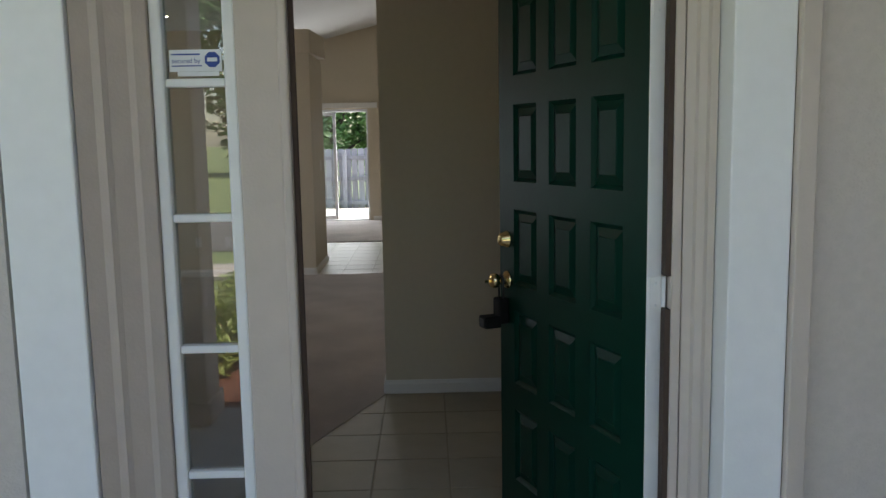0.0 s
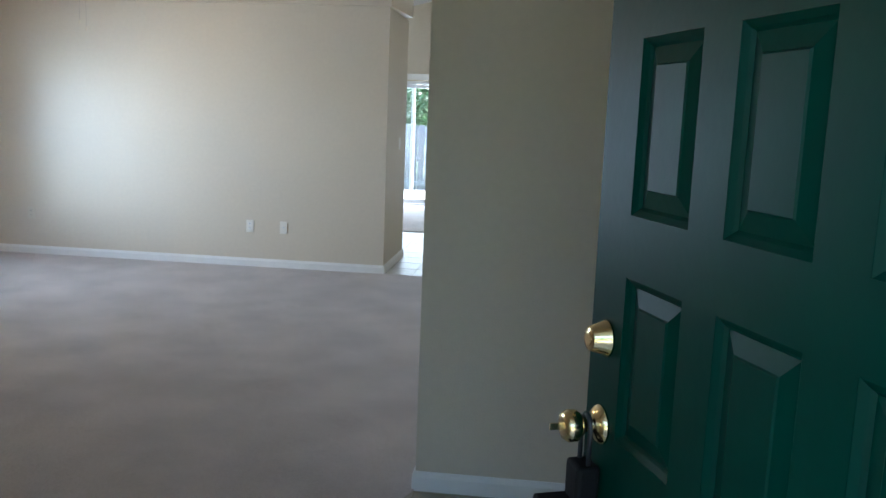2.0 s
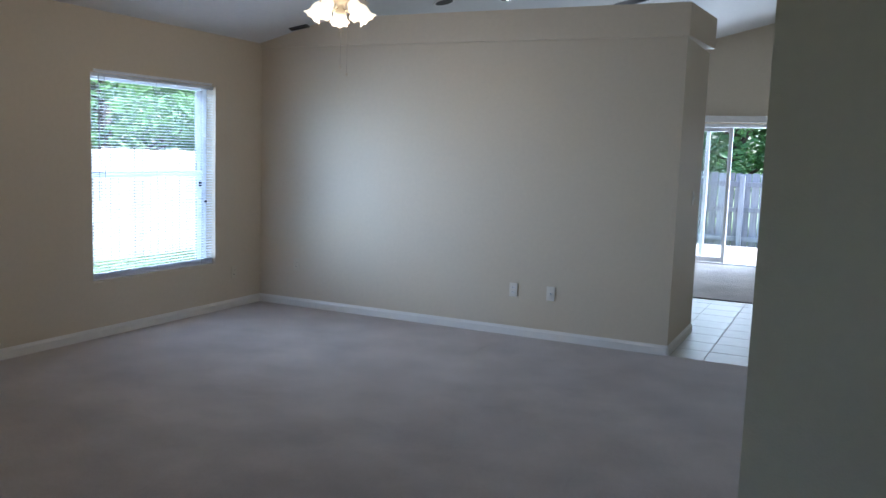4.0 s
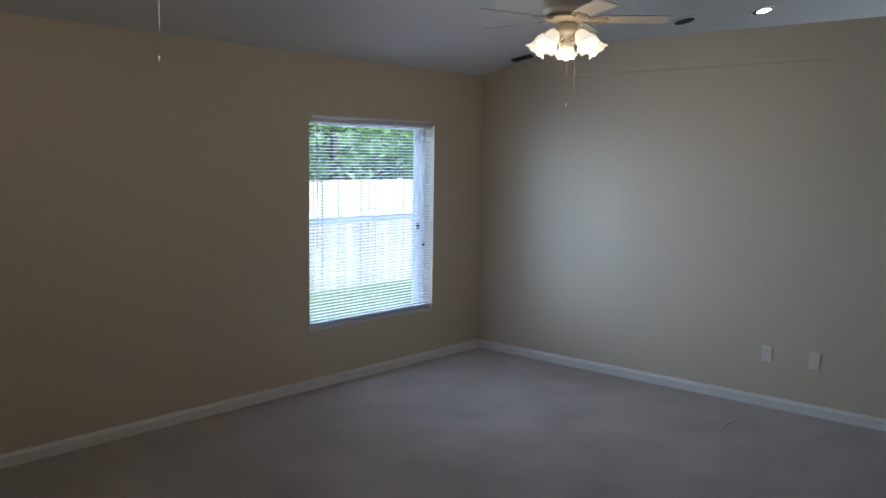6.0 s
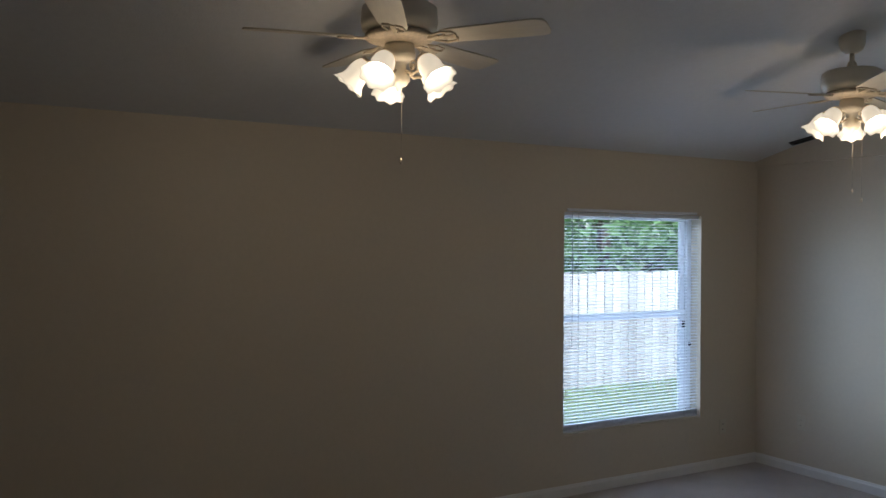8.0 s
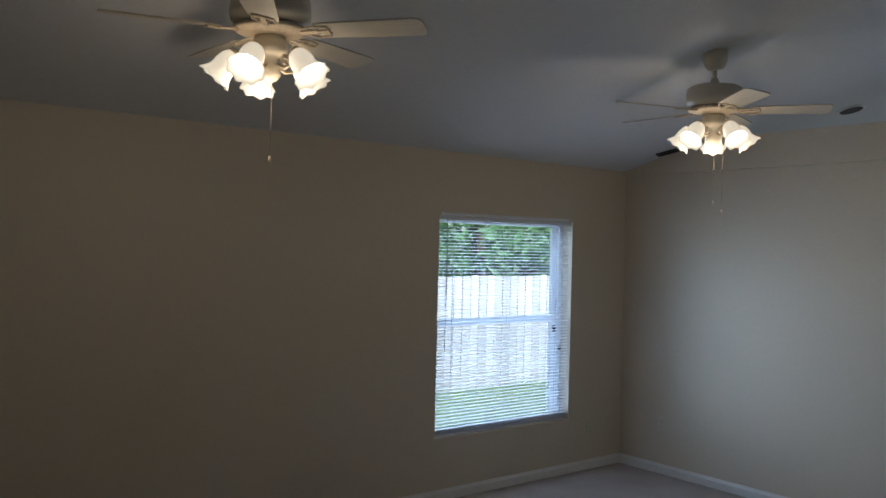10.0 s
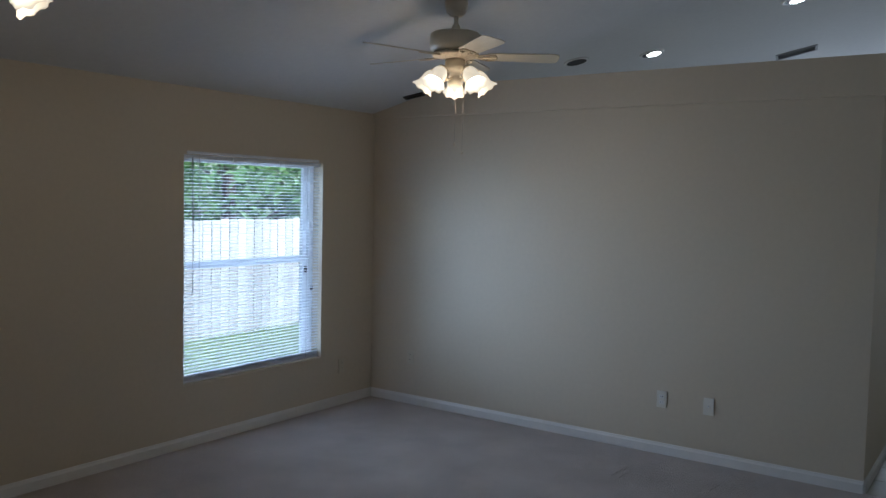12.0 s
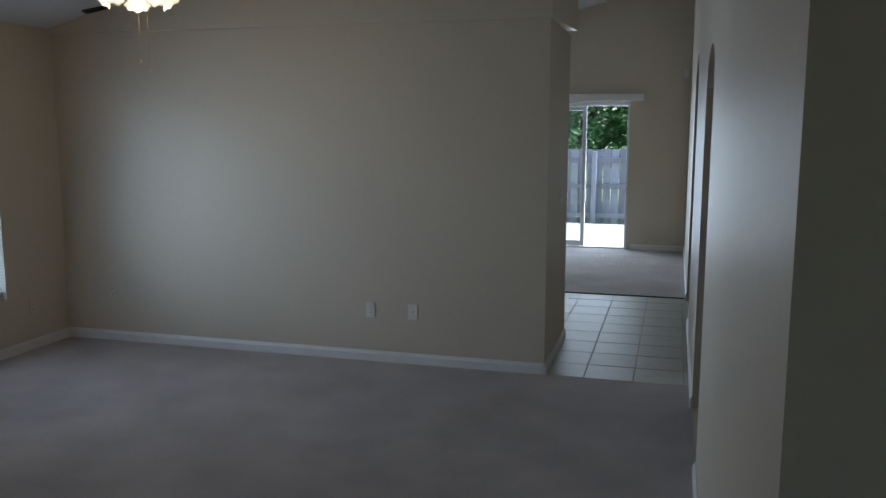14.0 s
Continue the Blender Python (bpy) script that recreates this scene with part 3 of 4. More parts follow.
    part("door_knob", lathe([(0.034, 0.0), (0.026, 0.011), (0.012, 0.03), (0.027, 0.046), (0.022, 0.068)], 24, None, inn), M_BRASS, d, "polished brass door knob", True)
    part("latch_plate", box(-W - 0.0015, -T + 0.01, 0.92, -W + 0.001, -0.01, 0.98), M_BRASS, d)
    return d


make_door()


def make_lockbox():
    b = thing("key_lockbox", "black plastic key lockbox hanging from the door knob", "lockbox", DOOR_AT)
    x, y = -(0.914 - 0.06), -0.045
    arc = [(x + 0.018 * math.cos(a), y - 0.026, 0.945 + 0.024 * math.sin(a)) for a in (math.pi * k / 10 for k in range(11))]
    part("shackle", tube([(x + 0.018, y - 0.026, 0.87)] + arc + [(x - 0.018, y - 0.026, 0.87)], 0.0045, 10), M_DARK, b, "dark steel shackle", True)
    part("body", box(x - 0.028, y - 0.048, 0.79, x + 0.028, y - 0.006, 0.885, bevel=0.008, seg=3), M_BLACK, b)
    c = part("cover", box(x - 0.030, y - 0.105, 0.778, x + 0.032, y - 0.04, 0.822, bevel=0.007, seg=3), M_BLACK, b, "open black dust cover")
    part("dial", box(x - 0.02, y - 0.107, 0.784, x + 0.02, y - 0.1035, 0.814, bevel=0.001), M_DARK, c)
    return b


make_lockbox()


# ---- ceiling fans ----
def shade_bm():
    bm = bmesh.new()
    seg, rings = 30, []
    prof = [(0.024, 0.0), (0.034, 0.010), (0.043, 0.030), (0.047, 0.055), (0.046, 0.075), (0.050, 0.095), (0.062, 0.115), (0.070, 0.124)]
    full = prof + [(r - 0.003, z - 0.001) for r, z in prof[::-1]]
    for i, (r, z) in enumerate(full):
        f = max(0, (z - 0.07) / 0.054)
        rings.append([bm.verts.new(((r + 0.004 * f * math.cos(8 * a)) * math.cos(a), (r + 0.004 * f * math.cos(8 * a)) * math.sin(a), -z - 0.004 * f * math.cos(8 * a))) for a in (2 * math.pi * k / seg for k in range(seg))])
    for a, b in zip(rings, rings[1:]):
        for k in range(seg):
            bm.faces.new((a[k], a[(k + 1) % seg], b[(k + 1) % seg], b[k]))
    return bm


def make_fan(at, turn, kit, zc, chains):
    """The origin is the middle of the blades; zc is the ceiling above it."""
    f = thing("ceiling_fan", "cream five-blade ceiling fan with lit tulip glass shades", "ceiling fan", at, "ceiling fans of the living room")
    top = zc
    part("canopy", lathe([(0.068, top + 0.012), (0.067, top - 0.045), (0.055, top - 0.078), (0.036, top - 0.095), (0.022, top - 0.10)], 28), M_CREAM, f, "", True)
    part("downrod", lathe([(0.0125, 0.165), (0.0125, top - 0.09)], 16), M_CREAM, f, "", True)
    part("rod_collar", lathe([(0.024, 0.168), (0.026, 0.185), (0.02, 0.205), (0.013, 0.21)], 20), M_CREAM, f, "", True)
    part("motor_housing", lathe([(0.03, 0.172), (0.06, 0.166), (0.132, 0.158), (0.150, 0.146), (0.155, 0.088), (0.149, 0.060), (0.122, 0.046), (0.10, 0.034)], 36), M_CREAM, f, "", True)
    ring = part("scroll_band", lathe([(0.123, 0.0455), (0.136, 0.040), (0.140, 0.028), (0.130, 0.020), (0.085, 0.012), (0.06, 0.004)], 36), M_ANTIQ, f, "antiqued scrollwork band", True)
    blade = bmesh.new()
    out = [(0.19, -0.050), (0.23, -0.058), (0.45, -0.066), (0.575, -0.069), (0.602, -0.060), (0.61, -0.035), (0.61, 0.035), (0.602, 0.060), (0.575, 0.069), (0.45, 0.066), (0.23, 0.058), (0.19, 0.050)]
    prism(out, -0.003, 0.003, blade)
    bmesh.ops.bevel(blade, geom=[e for e in blade.edges if abs(e.verts[0].co.z - e.verts[1].co.z) < 1e-6], offset=0.0012, segments=1, affect="EDGES")
    bl = finish("blade", blade, M_BLADE)
    iron = bmesh.new()
    for s in (-1, 1):
        tube([(0.10, s * 0.012, 0.004), (0.15, s * 0.026, -0.004), (0.19, s * 0.045, -0.006), (0.235, s * 0.038, -0.006), (0.245, s * 0.014, -0.006), (0.21, s * 0.006, -0.006)], 0.0045, 6, iron)
        tube([(0.15, s * 0.026, -0.005), (0.175, s * 0.008, -0.006), (0.20, s * 0.02, -0.006)], 0.004, 6, iron)
    box(0.12, -0.010, -0.009, 0.24, 0.010, -0.004, iron)
    irn = finish("blade_iron", iron, M_ANTIQ)
    for k in range(5):
        m = pose(0, 0, 0.024, 0, 0, turn + 72 * k) @ pose(0, 0, 0, -11, 0, 0)
        b = new("blade", bl)
        b.parent, b.matrix_basis = f, m
        i = new("blade_iron", irn)
        i.parent, i.matrix_basis = f, m
    part("light_fitter", lathe([(0.058, 0.003), (0.062, -0.018), (0.066, -0.035), (0.064, -0.055), (0.045, -0.066), (0.030, -0.075), (0.028, -0.10), (0.040, -0.115), (0.043, -0.14), (0.030, -0.160), (0.012, -0.168), (0.010, -0.180), (0.004, -0.188)], 28), M_CREAM, f, "", True)
    sh = finish("shade", shade_bm(), M_SHADE, True)
    bulb = finish("bulb", lathe([(0.010, -0.02), (0.013, -0.035), (0.022, -0.052), (0.024, -0.066), (0.016, -0.082), (0.004, -0.088)], 16), M_BULB, True)
    sock = finish("socket", lathe([(0.026, 0.008), (0.028, -0.004), (0.022, -0.022)], 20), M_ANTIQ, True)
    for k in range(5):
        a = kit + 72 * k
        rot = pose(0, 0, 0, 0, 0, a)
        arm = bmesh.new()
        pts = [(0.035, 0, -0.105), (0.07, 0, -0.122), (0.105, 0, -0.112), (0.122, 0, -0.085), (0.126, 0, -0.062)]
        tube([rot @ Vector(p) for p in pts], 0.006, 8, arm)
        spiral = [(0.070 + 0.020 * (1 - t / 14) * math.cos(t * 0.75), 0.0, -0.09 + 0.026 * (1 - t / 14) * math.sin(t * 0.75)) for t in range(13)]
        tube([rot @ Vector(p) for p in spiral], 0.0035, 6, arm)
        am = part("arm", arm, M_ANTIQ, f, "scrolled antiqued cream arm", True)
        m = rot @ pose(0.126, 0, -0.066, 0, -40, 0)
        for nm, me in (("socket", sock), ("shade", sh), ("bulb", bulb)):
            o = new(nm, me)
            o.parent, o.matrix_basis = f, m
    for dx, dy, ln in chains:
        c = part("pull_chain", tube([(dx, dy, -0.05), (dx + 0.002, dy, -0.3), (dx, dy, -ln)], 0.0009, 5), M_CHAIN, f, "thin pull chain")
        part("pull_bob", lathe([(0.002, 0.012), (0.006, 0.004), (0.006, -0.006), (0.002, -0.014)], 10, None, Matrix.Translation((dx, dy, -ln))), M_ANTIQ, c)
    return f


FAN_Z = 2.555
for fx, fy, turn, kit, chains in ((-2.08, -1.47, 36, 52, ((0.03, 0.046, 0.54), (-0.005, 0.016, 0.49))), (-2.25, -4.12, 39, 94, ((0.005, 0.008, 0.46),))):
    make_fan(pose(fx, fy, FAN_Z), turn, kit, ceil_z(fx) - FAN_Z, chains)
    l = new("fan_lamp", bpy.data.lights.new("fan_lamp", "POINT"))
    l.data.energy, l.data.color, l.data.shadow_soft_size = 2.3, (1.0, 0.73, 0.44), 0.12
    l.location = (fx, fy, FAN_Z - 0.27)


# ---- recessed lights and vents ----
SLOPE = math.degrees(math.atan(0.25))


def make_can(x, y, lit):
    c = thing("recessed_light", "white recessed ceiling light, switched on" if lit else "recessed ceiling light with black baffle, switched off", "recessed light", pose(x, y, ceil_z(x), 0, -SLOPE, 0), "recessed ceiling lights")
    bm = bmesh.new()
    lathe([(0.080, -0.001), (0.083, -0.008), (0.098, -0.006), (0.102, -0.0005)], 32, bm)
    part("trim_ring", bm, M_WHITE, c, "", True)
    part("baffle", lathe([(0.081, -0.0085), (0.078, -0.0095)], 28), M_DARK, c)
    if lit:
        part("lamp_face", lathe([(0.056, -0.0098), (0.050, -0.0125), (0.02, -0.014)], 24, None, pose(0.012, 0.012, 0)), M_CANGLOW, c, "glowing lamp face", True)
    return c


make_can(-1.85, 1.04, True)
make_can(-0.73, 0.92, True)
make_can(-2.28, 0.54, False)


def make_vent(x, y, lx, ly, rz, material, label):
    v = thing("ceiling_vent", label, "ceiling vent", pose(x, y, ceil_z(x), 0, -SLOPE, 0) @ pose(0, 0, 0, 0, 0, rz))
    fr = bmesh.new()
    for b in ((-lx, -ly, lx, -ly + 0.02), (-lx, ly - 0.02, lx, ly), (-lx, -ly + 0.02, -lx + 0.02, ly - 0.02), (lx - 0.02, -ly + 0.02, lx, ly - 0.02)):
        box(b[0], b[1], -0.010, b[2], b[3], -0.0005, fr)
    part("frame", fr, material, v)
    part("backing", box(-lx + 0.02, -ly + 0.02, -0.003, lx - 0.02, ly - 0.02, -0.001), M_DARK, v)
    n = max(3, int(ly * 2 / 0.022))
    sl = finish("slat", box(-lx + 0.02, -0.007, -0.0007, lx - 0.02, 0.007, 0.0007), material)
    for k in range(n):
        s = new("slat", sl)
        s.parent, s.matrix_basis = v, pose(0, -ly + 0.03 + (2 * ly - 0.06) * k / (n - 1), -0.007, 35, 0, 0)
    return v


make_vent(-1.08, 2.62, 0.18, 0.10, 12, M_CORD, "grey metal supply vent in the ceiling")
make_vent(-3.41, -0.10, 0.085, 0.045, 20, M_DARK, "small dark vent close to the wall")


# creases that furniture left in the pile
for xa, ya, xb, yb in ((-1.353, -0.66, -1.336, -0.32), (-1.297, -0.67, -1.290, -0.32), (-0.765, -0.55, -0.748, -0.26)):
    part("pile_ridge", tube([(xa, ya, -0.008), ((xa + xb) / 2, (ya + yb) / 2, -0.004), (xb, yb, -0.008)], 0.012, 10), M_CARPET, living_carpet, "", True)


def make_sensor():
    a = thing("alarm_sensor", "small white plastic alarm sensor on the beige wall", "sensor")
    part("housing", box(0.885, YB - 0.032, 2.36, 0.945, YB - 0.0005, 2.47, bevel=0.008, seg=3), M_IVORY, a)
    part("lens", box(0.895, YB - 0.036, 2.372, 0.935, YB - 0.0325, 2.41, bevel=0.001), M_TRIM, a)


make_sensor()


# ---- outlets and switch ----
def make_plate(at, name, label, kind_of, plate=M_IVORY):
    p = thing(name, label, kind_of, at)
    part("cover_plate", box(-0.036, -0.006, -0.058, 0.036, -0.0005, 0.058, bevel=0.0025), plate, p)
    if name == "wall_outlet":
        for dz in (-0.02, 0.02):
            s = part("socket", box(-0.016, -0.0085, dz - 0.013, 0.016, -0.0061, dz + 0.013, bevel=0.001), M_PLATE if plate is M_PLATE else M_TRIM, p)
            for dx in (-0.006, 0.006):
                part("slot", box(dx - 0.0012, -0.0092, dz - 0.004, dx + 0.0012, -0.0086, dz + 0.005), M_DARK, s)
    elif name == "cable_outlet":
        part("connector", lathe([(0.008, 0.0), (0.006, 0.004), (0.0045, 0.012)], 14, None, pose(0, -0.006, 0, 90, 0, 0)), M_ALU, p)
    else:
        part("toggle", box(-0.005, -0.016, -0.006, 0.005, -0.006, 0.012, bevel=0.002), M_WHITE, p)
    return p


make_plate(pose(-1.28, 0, 0.385), "wall_outlet", "white duplex socket low on the beige wall", "outlet")
make_plate(pose(-0.955, 0, 0.385), "cable_outlet", "white cable wall plate beside the duplex socket", "outlet")
make_plate(pose(XL, -0.39, 0.33, 0, 0, 90), "wall_outlet", "beige painted-over duplex socket below the window", "outlet", M_PLATE)
make_plate(pose(-3.47, 0, 0.40), "wall_outlet", "beige painted-over duplex socket near the room corner", "outlet", M_PLATE)
make_plate(pose(0, 0.69, 1.19, 0, 0, 90), "light_switch", "white toggle switch on the partition end", "switch")


# ---- porch and front ----
wall("wall_porch_right", "x", 2.15, 6.0, YD - 0.17, YD - 0.01, 3.2, label="tan stucco front wall beside the entrance", material=M_STUCCO, bottom=GROUND)
wall("wall_porch_left", "x", -4.1, 0.19, YD - 0.17, YD - 0.01, 2.6, label="tan stucco front wall beside the entrance", material=M_STUCCO, bottom=GROUND)
wall("wall_porch_head", "x", 0.19, 2.15, YD - 0.17, YD - 0.01, 3.2, label="tan stucco above the entrance", material=M_STUCCO, bottom=2.16)
for xa, xb in ((0.205, 0.38), (1.99, 2.145)):
    p = thing("pilaster_trim", "white painted flat trim board beside the entrance", "trim board", kind="structure")
    part("board", box(xa, YD - 0.185, GROUND, xb, YD - 0.011, 2.16, bevel=0.004), M_WHITE, p)
p = thing("pilaster_trim", "tan painted corner strip beside the white board", "trim board", kind="structure")
part("strip", box(2.147, YD - 0.21, GROUND, 2.195, YD - 0.172, 2.6, bevel=0.004), M_TAN, p)
tagged(part("porch_floor", prism([(-1.2, -9.3), (0.2, -9.3), (0.2, -9.9), (3.4, -9.9), (3.4, YD - 0.13), (-1.2, YD - 0.13)], GROUND - 0.05, -0.03), M_CONC), "grey concrete porch slab", "porch", kind="structure")
# Unseen wall, added to block light from the right of the porch.
wall("wall_porch_side_added", "y", -12.5, YD - 0.17, 3.4, 3.6, 3.2, label="unseen tan stucco side wall added to shade the porch", material=M_STUCCO, bottom=GROUND)
tagged(part("driveway", box(3.7, -20.0, GROUND - 0.05, 9.5, -7.0, GROUND - 0.02), M_CONC), "pale concrete driveway", "driveway", kind="structure")
# Unseen path, made this wide so its concrete bounces warm light indoors.
tagged(part("front_walk_bounce", box(0.2, -14.8, GROUND - 0.055, 3.4, -9.9, GROUND - 0.02), M_CONC), "unseen pale concrete path, widened to bounce sunlight into the porch", "path", kind="structure")
# Unseen slab over the porch, added to keep the entrance in shade.
tagged(part("porch_shade_slab", box(-1.2, -9.3, 2.62, 3.6, YD - 0.17, 2.72), M_CEIL), "unseen white porch ceiling added to shade the entrance", "ceiling", kind="structure")

# ---- ground outdoors ----
tagged(part("ground", box(-400, -400, GROUND - 0.25, 400, 400, GROUND - 0.06), M_GRASS), "green lawn reaching to the distance", "ground", kind="structure")
tagged(part("patio", box(-3.2, YB + 0.15, GROUND - 0.05, 3.2, 9.75, -0.05, bevel=0.01), M_CONC), "sunlit pale concrete patio slab", "patio", kind="structure")
tagged(part("road", box(-60, -22.5, GROUND - 0.05, 60, -17.6, GROUND - 0.045), M_ASPH), "grey asphalt street", "road", kind="structure")
tagged(part("driveway", box(-17.5, -33.5, GROUND - 0.055, -6.5, -22.5, GROUND - 0.03), M_CONC), "pale concrete driveway across the street", "driveway", kind="structure")
tagged(part("pavement", box(-60, -15.9, GROUND - 0.05, 60, -14.8, GROUND - 0.0), M_CONC), "pale concrete footpath", "pavement", kind="structure")


def tufts(name, x0, x1, y0, y1, n, label):
    bm = bmesh.new()
    for _ in range(n):
        x, y, a, h = random.uniform(x0, x1), random.uniform(y0, y1), random.uniform(0, 6.3), random.uniform(0.03, 0.08)
        dx, dy, lx, ly = 0.006 * math.cos(a), 0.006 * math.sin(a), random.uniform(-0.03, 0.03), random.uniform(-0.03, 0.03)
        z = GROUND - 0.06
        bm.faces.new([bm.verts.new(q) for q in ((x - dx, y - dy, z), (x + dx, y + dy, z), (x + lx, y + ly, z + h))])
    return tagged(part(name, bm, M_BLADEG), label, "grass", kind="stuff")


tufts("grass", -8.2, -4.3, 0.0, 6.5, 26000, "short sunlit green lawn grass")


# ---- fences ----
def make_fence(axis, u0, u1, w, top, outward, label, M_FENCE):
    """Upright boards with posts and rails on the side of the yard."""
    f = thing("fence", label, "fence")
    z0 = GROUND - 0.06
    n = int((u1 - u0) / 0.15)

    def b(ua, ub, wa, wb, za, zb, bev=0.0):
        return box(ua, wa, za, ub, wb, zb, bevel=bev) if axis == "x" else box(wa, ua, za, wb, ub, zb, bevel=bev)

    bm = bmesh.new()
    pts = [(-0.069, z0), (0.069, z0), (0.069, top - 0.015), (0.055, top), (-0.055, top), (-0.069, top - 0.015)]
    lo = [bm.verts.new((u, -0.009, z) if axis == "x" else (-0.009, u, z)) for u, z in pts]
    hi = [bm.verts.new((u, 0.009, z) if axis == "x" else (0.009, u, z)) for u, z in pts]
    bm.faces.new(lo)
    bm.faces.new(hi[::-1])
    for k in range(6):
        bm.faces.new((lo[k], lo[(k + 1) % 6], hi[(k + 1) % 6], hi[k]))
    me = finish("board", bm, M_FENCE)
    for k in range(n):
        o = new("board", me)
        o.parent = f
        u, dw, dz = u0 + (k + 0.5) * (u1 - u0) / n, random.uniform(-0.004, 0.004), random.uniform(-0.02, 0.012)
        o.matrix_basis = pose(u, w + dw, dz) if axis == "x" else pose(w + dw, u, dz)
    s = -outward
    for z in (z0 + 0.25, (z0 + top) / 2 + 0.05, top - 0.22):
        part("rail", b(u0, u1, *sorted((w + s * 0.014, w + s * 0.052)), z - 0.045, z + 0.045, 0.004), M_FENCE, f)
    k = u0 + 0.35
    while k < u1:
        part("post", b(k - 0.045, k + 0.045, *sorted((w + s * 0.053, w + s * 0.143)), z0, top - 0.05, 0.006), M_FENCE, f)
        k += 2.4
    return f


make_fence("y", -6, 10.3, -8.25, 1.39, 1, "tall weathered wooden board fence in the sun", M_FENCE)
make_fence("x", -8.2, 6.0, 10.35, 1.30, 1, "weathered wooden board fence behind the patio, bluish shade in its colour", M_FENCE_SHADED)


# ---- trees and shrubs ----
def leaf_cloud(bm, centres, n, size):
    for _ in range(n):
        c, r = random.choice(centres)
        d = Vector((random.gauss(0, 1), random.gauss(0, 1), random.gauss(0, 1))).normalized() * r * random.uniform(0.25, 1) ** 0.5
        p = Vector(c) + Vector((d.x, d.y, d.z * 0.8))
        q = Euler((random.uniform(-0.9, 0.9), random.uniform(-0.9, 0.9), random.uniform(0, 6.3))).to_matrix()
        s = size * random.uniform(0.6, 1.3)
        bm.faces.new([bm.verts.new(p + q @ Vector(v)) for v in ((0, -s, 0), (0.45 * s, -0.2 * s, 0.1 * s), (0, s, -0.1 * s), (-0.45 * s, -0.2 * s, 0.1 * s))])


def make_tree(x, y, h, r, n, material, label, size=0.11, low=0.25):
    t = thing("tree", label, "tree", pose(x, y, GROUND - 0.06))
    trunk = tube([(0, 0, 0), (0.05, 0.02, h * 0.3), (-0.04, 0.05, h * 0.6), (0.02, 0, h * 0.85)], 0.16, 10, None, 0.05)
    centres = []
    for k in range(22):
        a, z = random.uniform(0, 6.3), random.uniform(low, 1.0)
        rr = r * random.uniform(0.3, 0.9) * math.sin(math.pi * min(1, 0.25 + 0.7 * z)) ** 0.5
        c = (rr * math.cos(a), rr * math.sin(a), h * z)
        centres.append((c, r * random.uniform(0.28, 0.5)))
        if k % 2 == 0:
            tube([(0, 0, h * z * 0.55), (c[0] * 0.5, c[1] * 0.5, h * z * 0.8), c], 0.05, 6, trunk, 0.012)
    part("trunk", trunk, M_BARK, t, "", True)
    bm = bmesh.new()
    leaf_cloud(bm, centres, n, size)
    part("crown", bm, material, t)
    return t


for k, (x, y, h, r) in enumerate(((-10.2, 0.6, 5.5, 2.0), (-10.0, 3.6, 6.0, 2.2), (-10.6, 6.8, 6.5, 2.4), (-12.8, 2.2, 7.5, 2.6), (-10.4, 10.0, 6.0, 2.3), (-13.0, 6.0, 8.0, 2.8), (-12.5, 11.5, 8, 2.8))):
    make_tree(x, y, h, r, 7500, M_LEAF if k % 2 else M_LEAF2, "leafy green tree behind the side fence", 0.12, 0.18)
for k, (x, y, h, r) in enumerate(((-3.6, 12.4, 5.0, 1.9), (-1.2, 12.0, 5.0, 1.9), (1.2, 12.6, 5.4, 2.0), (-6.0, 12.8, 5.8, 2.2), (-2.2, 15.0, 7.0, 2.6), (3.4, 12.6, 5.2, 2.0), (0.6, 15.2, 7.0, 2.6))):
    make_tree(x, y, h, r, 7500, M_LEAF if k % 2 == 0 else M_LEAF2, "dense green tree behind the back fence", 0.10, 0.18)

# what the sidelight mirrors: a planted bed with a railing, the street, a car and a house
tagged(part("mulch_bed", prism([(-4.5, -12.8), (0.15, -12.8), (0.15, -9.32), (-4.5, -9.32)], GROUND - 0.06, GROUND + 0.02), M_MULCH), "red bark mulch bed in front of the porch", "flower bed", kind="structure")


def make_shrub():
    s = thing("shrub", "low yellow-green leafy shrub in red mulch", "shrub", group="shrubs in the front bed")
    st = bmesh.new()
    for _ in range(6):
        a = random.uniform(0, 6.3)
        tube([(0, 0, 0), (0.1 * math.cos(a), 0.1 * math.sin(a), 0.15), (0.22 * math.cos(a), 0.22 * math.sin(a), 0.36)], 0.012, 5, st, 0.004)
    part("stems", st, M_BARK, s)
    bm = bmesh.new()
    leaf_cloud(bm, [((random.uniform(-0.32, 0.32), random.uniform(-0.32, 0.32), random.uniform(0.15, 0.46)), 0.2) for _ in range(11)], 1300, 0.055)
    part("foliage", bm, M_SHRUB, s)
    return s


first = make_shrub()
first.matrix_basis = pose(-0.30, -10.6, GROUND)
for x, y, a in ((-0.95, -10.42, 40), (-1.55, -10.5, 100), (-2.15, -10.4, 170), (-1.25, -10.8, 230), (-2.75, -10.4, 300), (-1.85, -10.9, 20), (-0.2, -11.3, 70), (-0.75, -11.0, 150)):
    copy_thing(first, pose(x, y, GROUND, 0, 0, a))
r = thing("porch_railing", "dark metal railing along the porch edge", "railing")
for z in (0.10, 0.80):
    part("rail", box(-1.19, -9.17, z, -0.24, -9.14, z + 0.03), M_DARK, r)
for k in range(9):
    x = -1.17 + k * 0.112
    part("picket", box(x - 0.008, -9.163, -0.03 if k in (0, 8) else 0.13, x + 0.008, -9.147, 0.80), M_DARK, r)
c = thing("porch_column", "square tan stucco porch column", "column", kind="structure")
part("shaft", box(-0.22, -9.27, -0.03, 0.05, -9.0, 2.62, bevel=0.012), M_STUCCO, c)
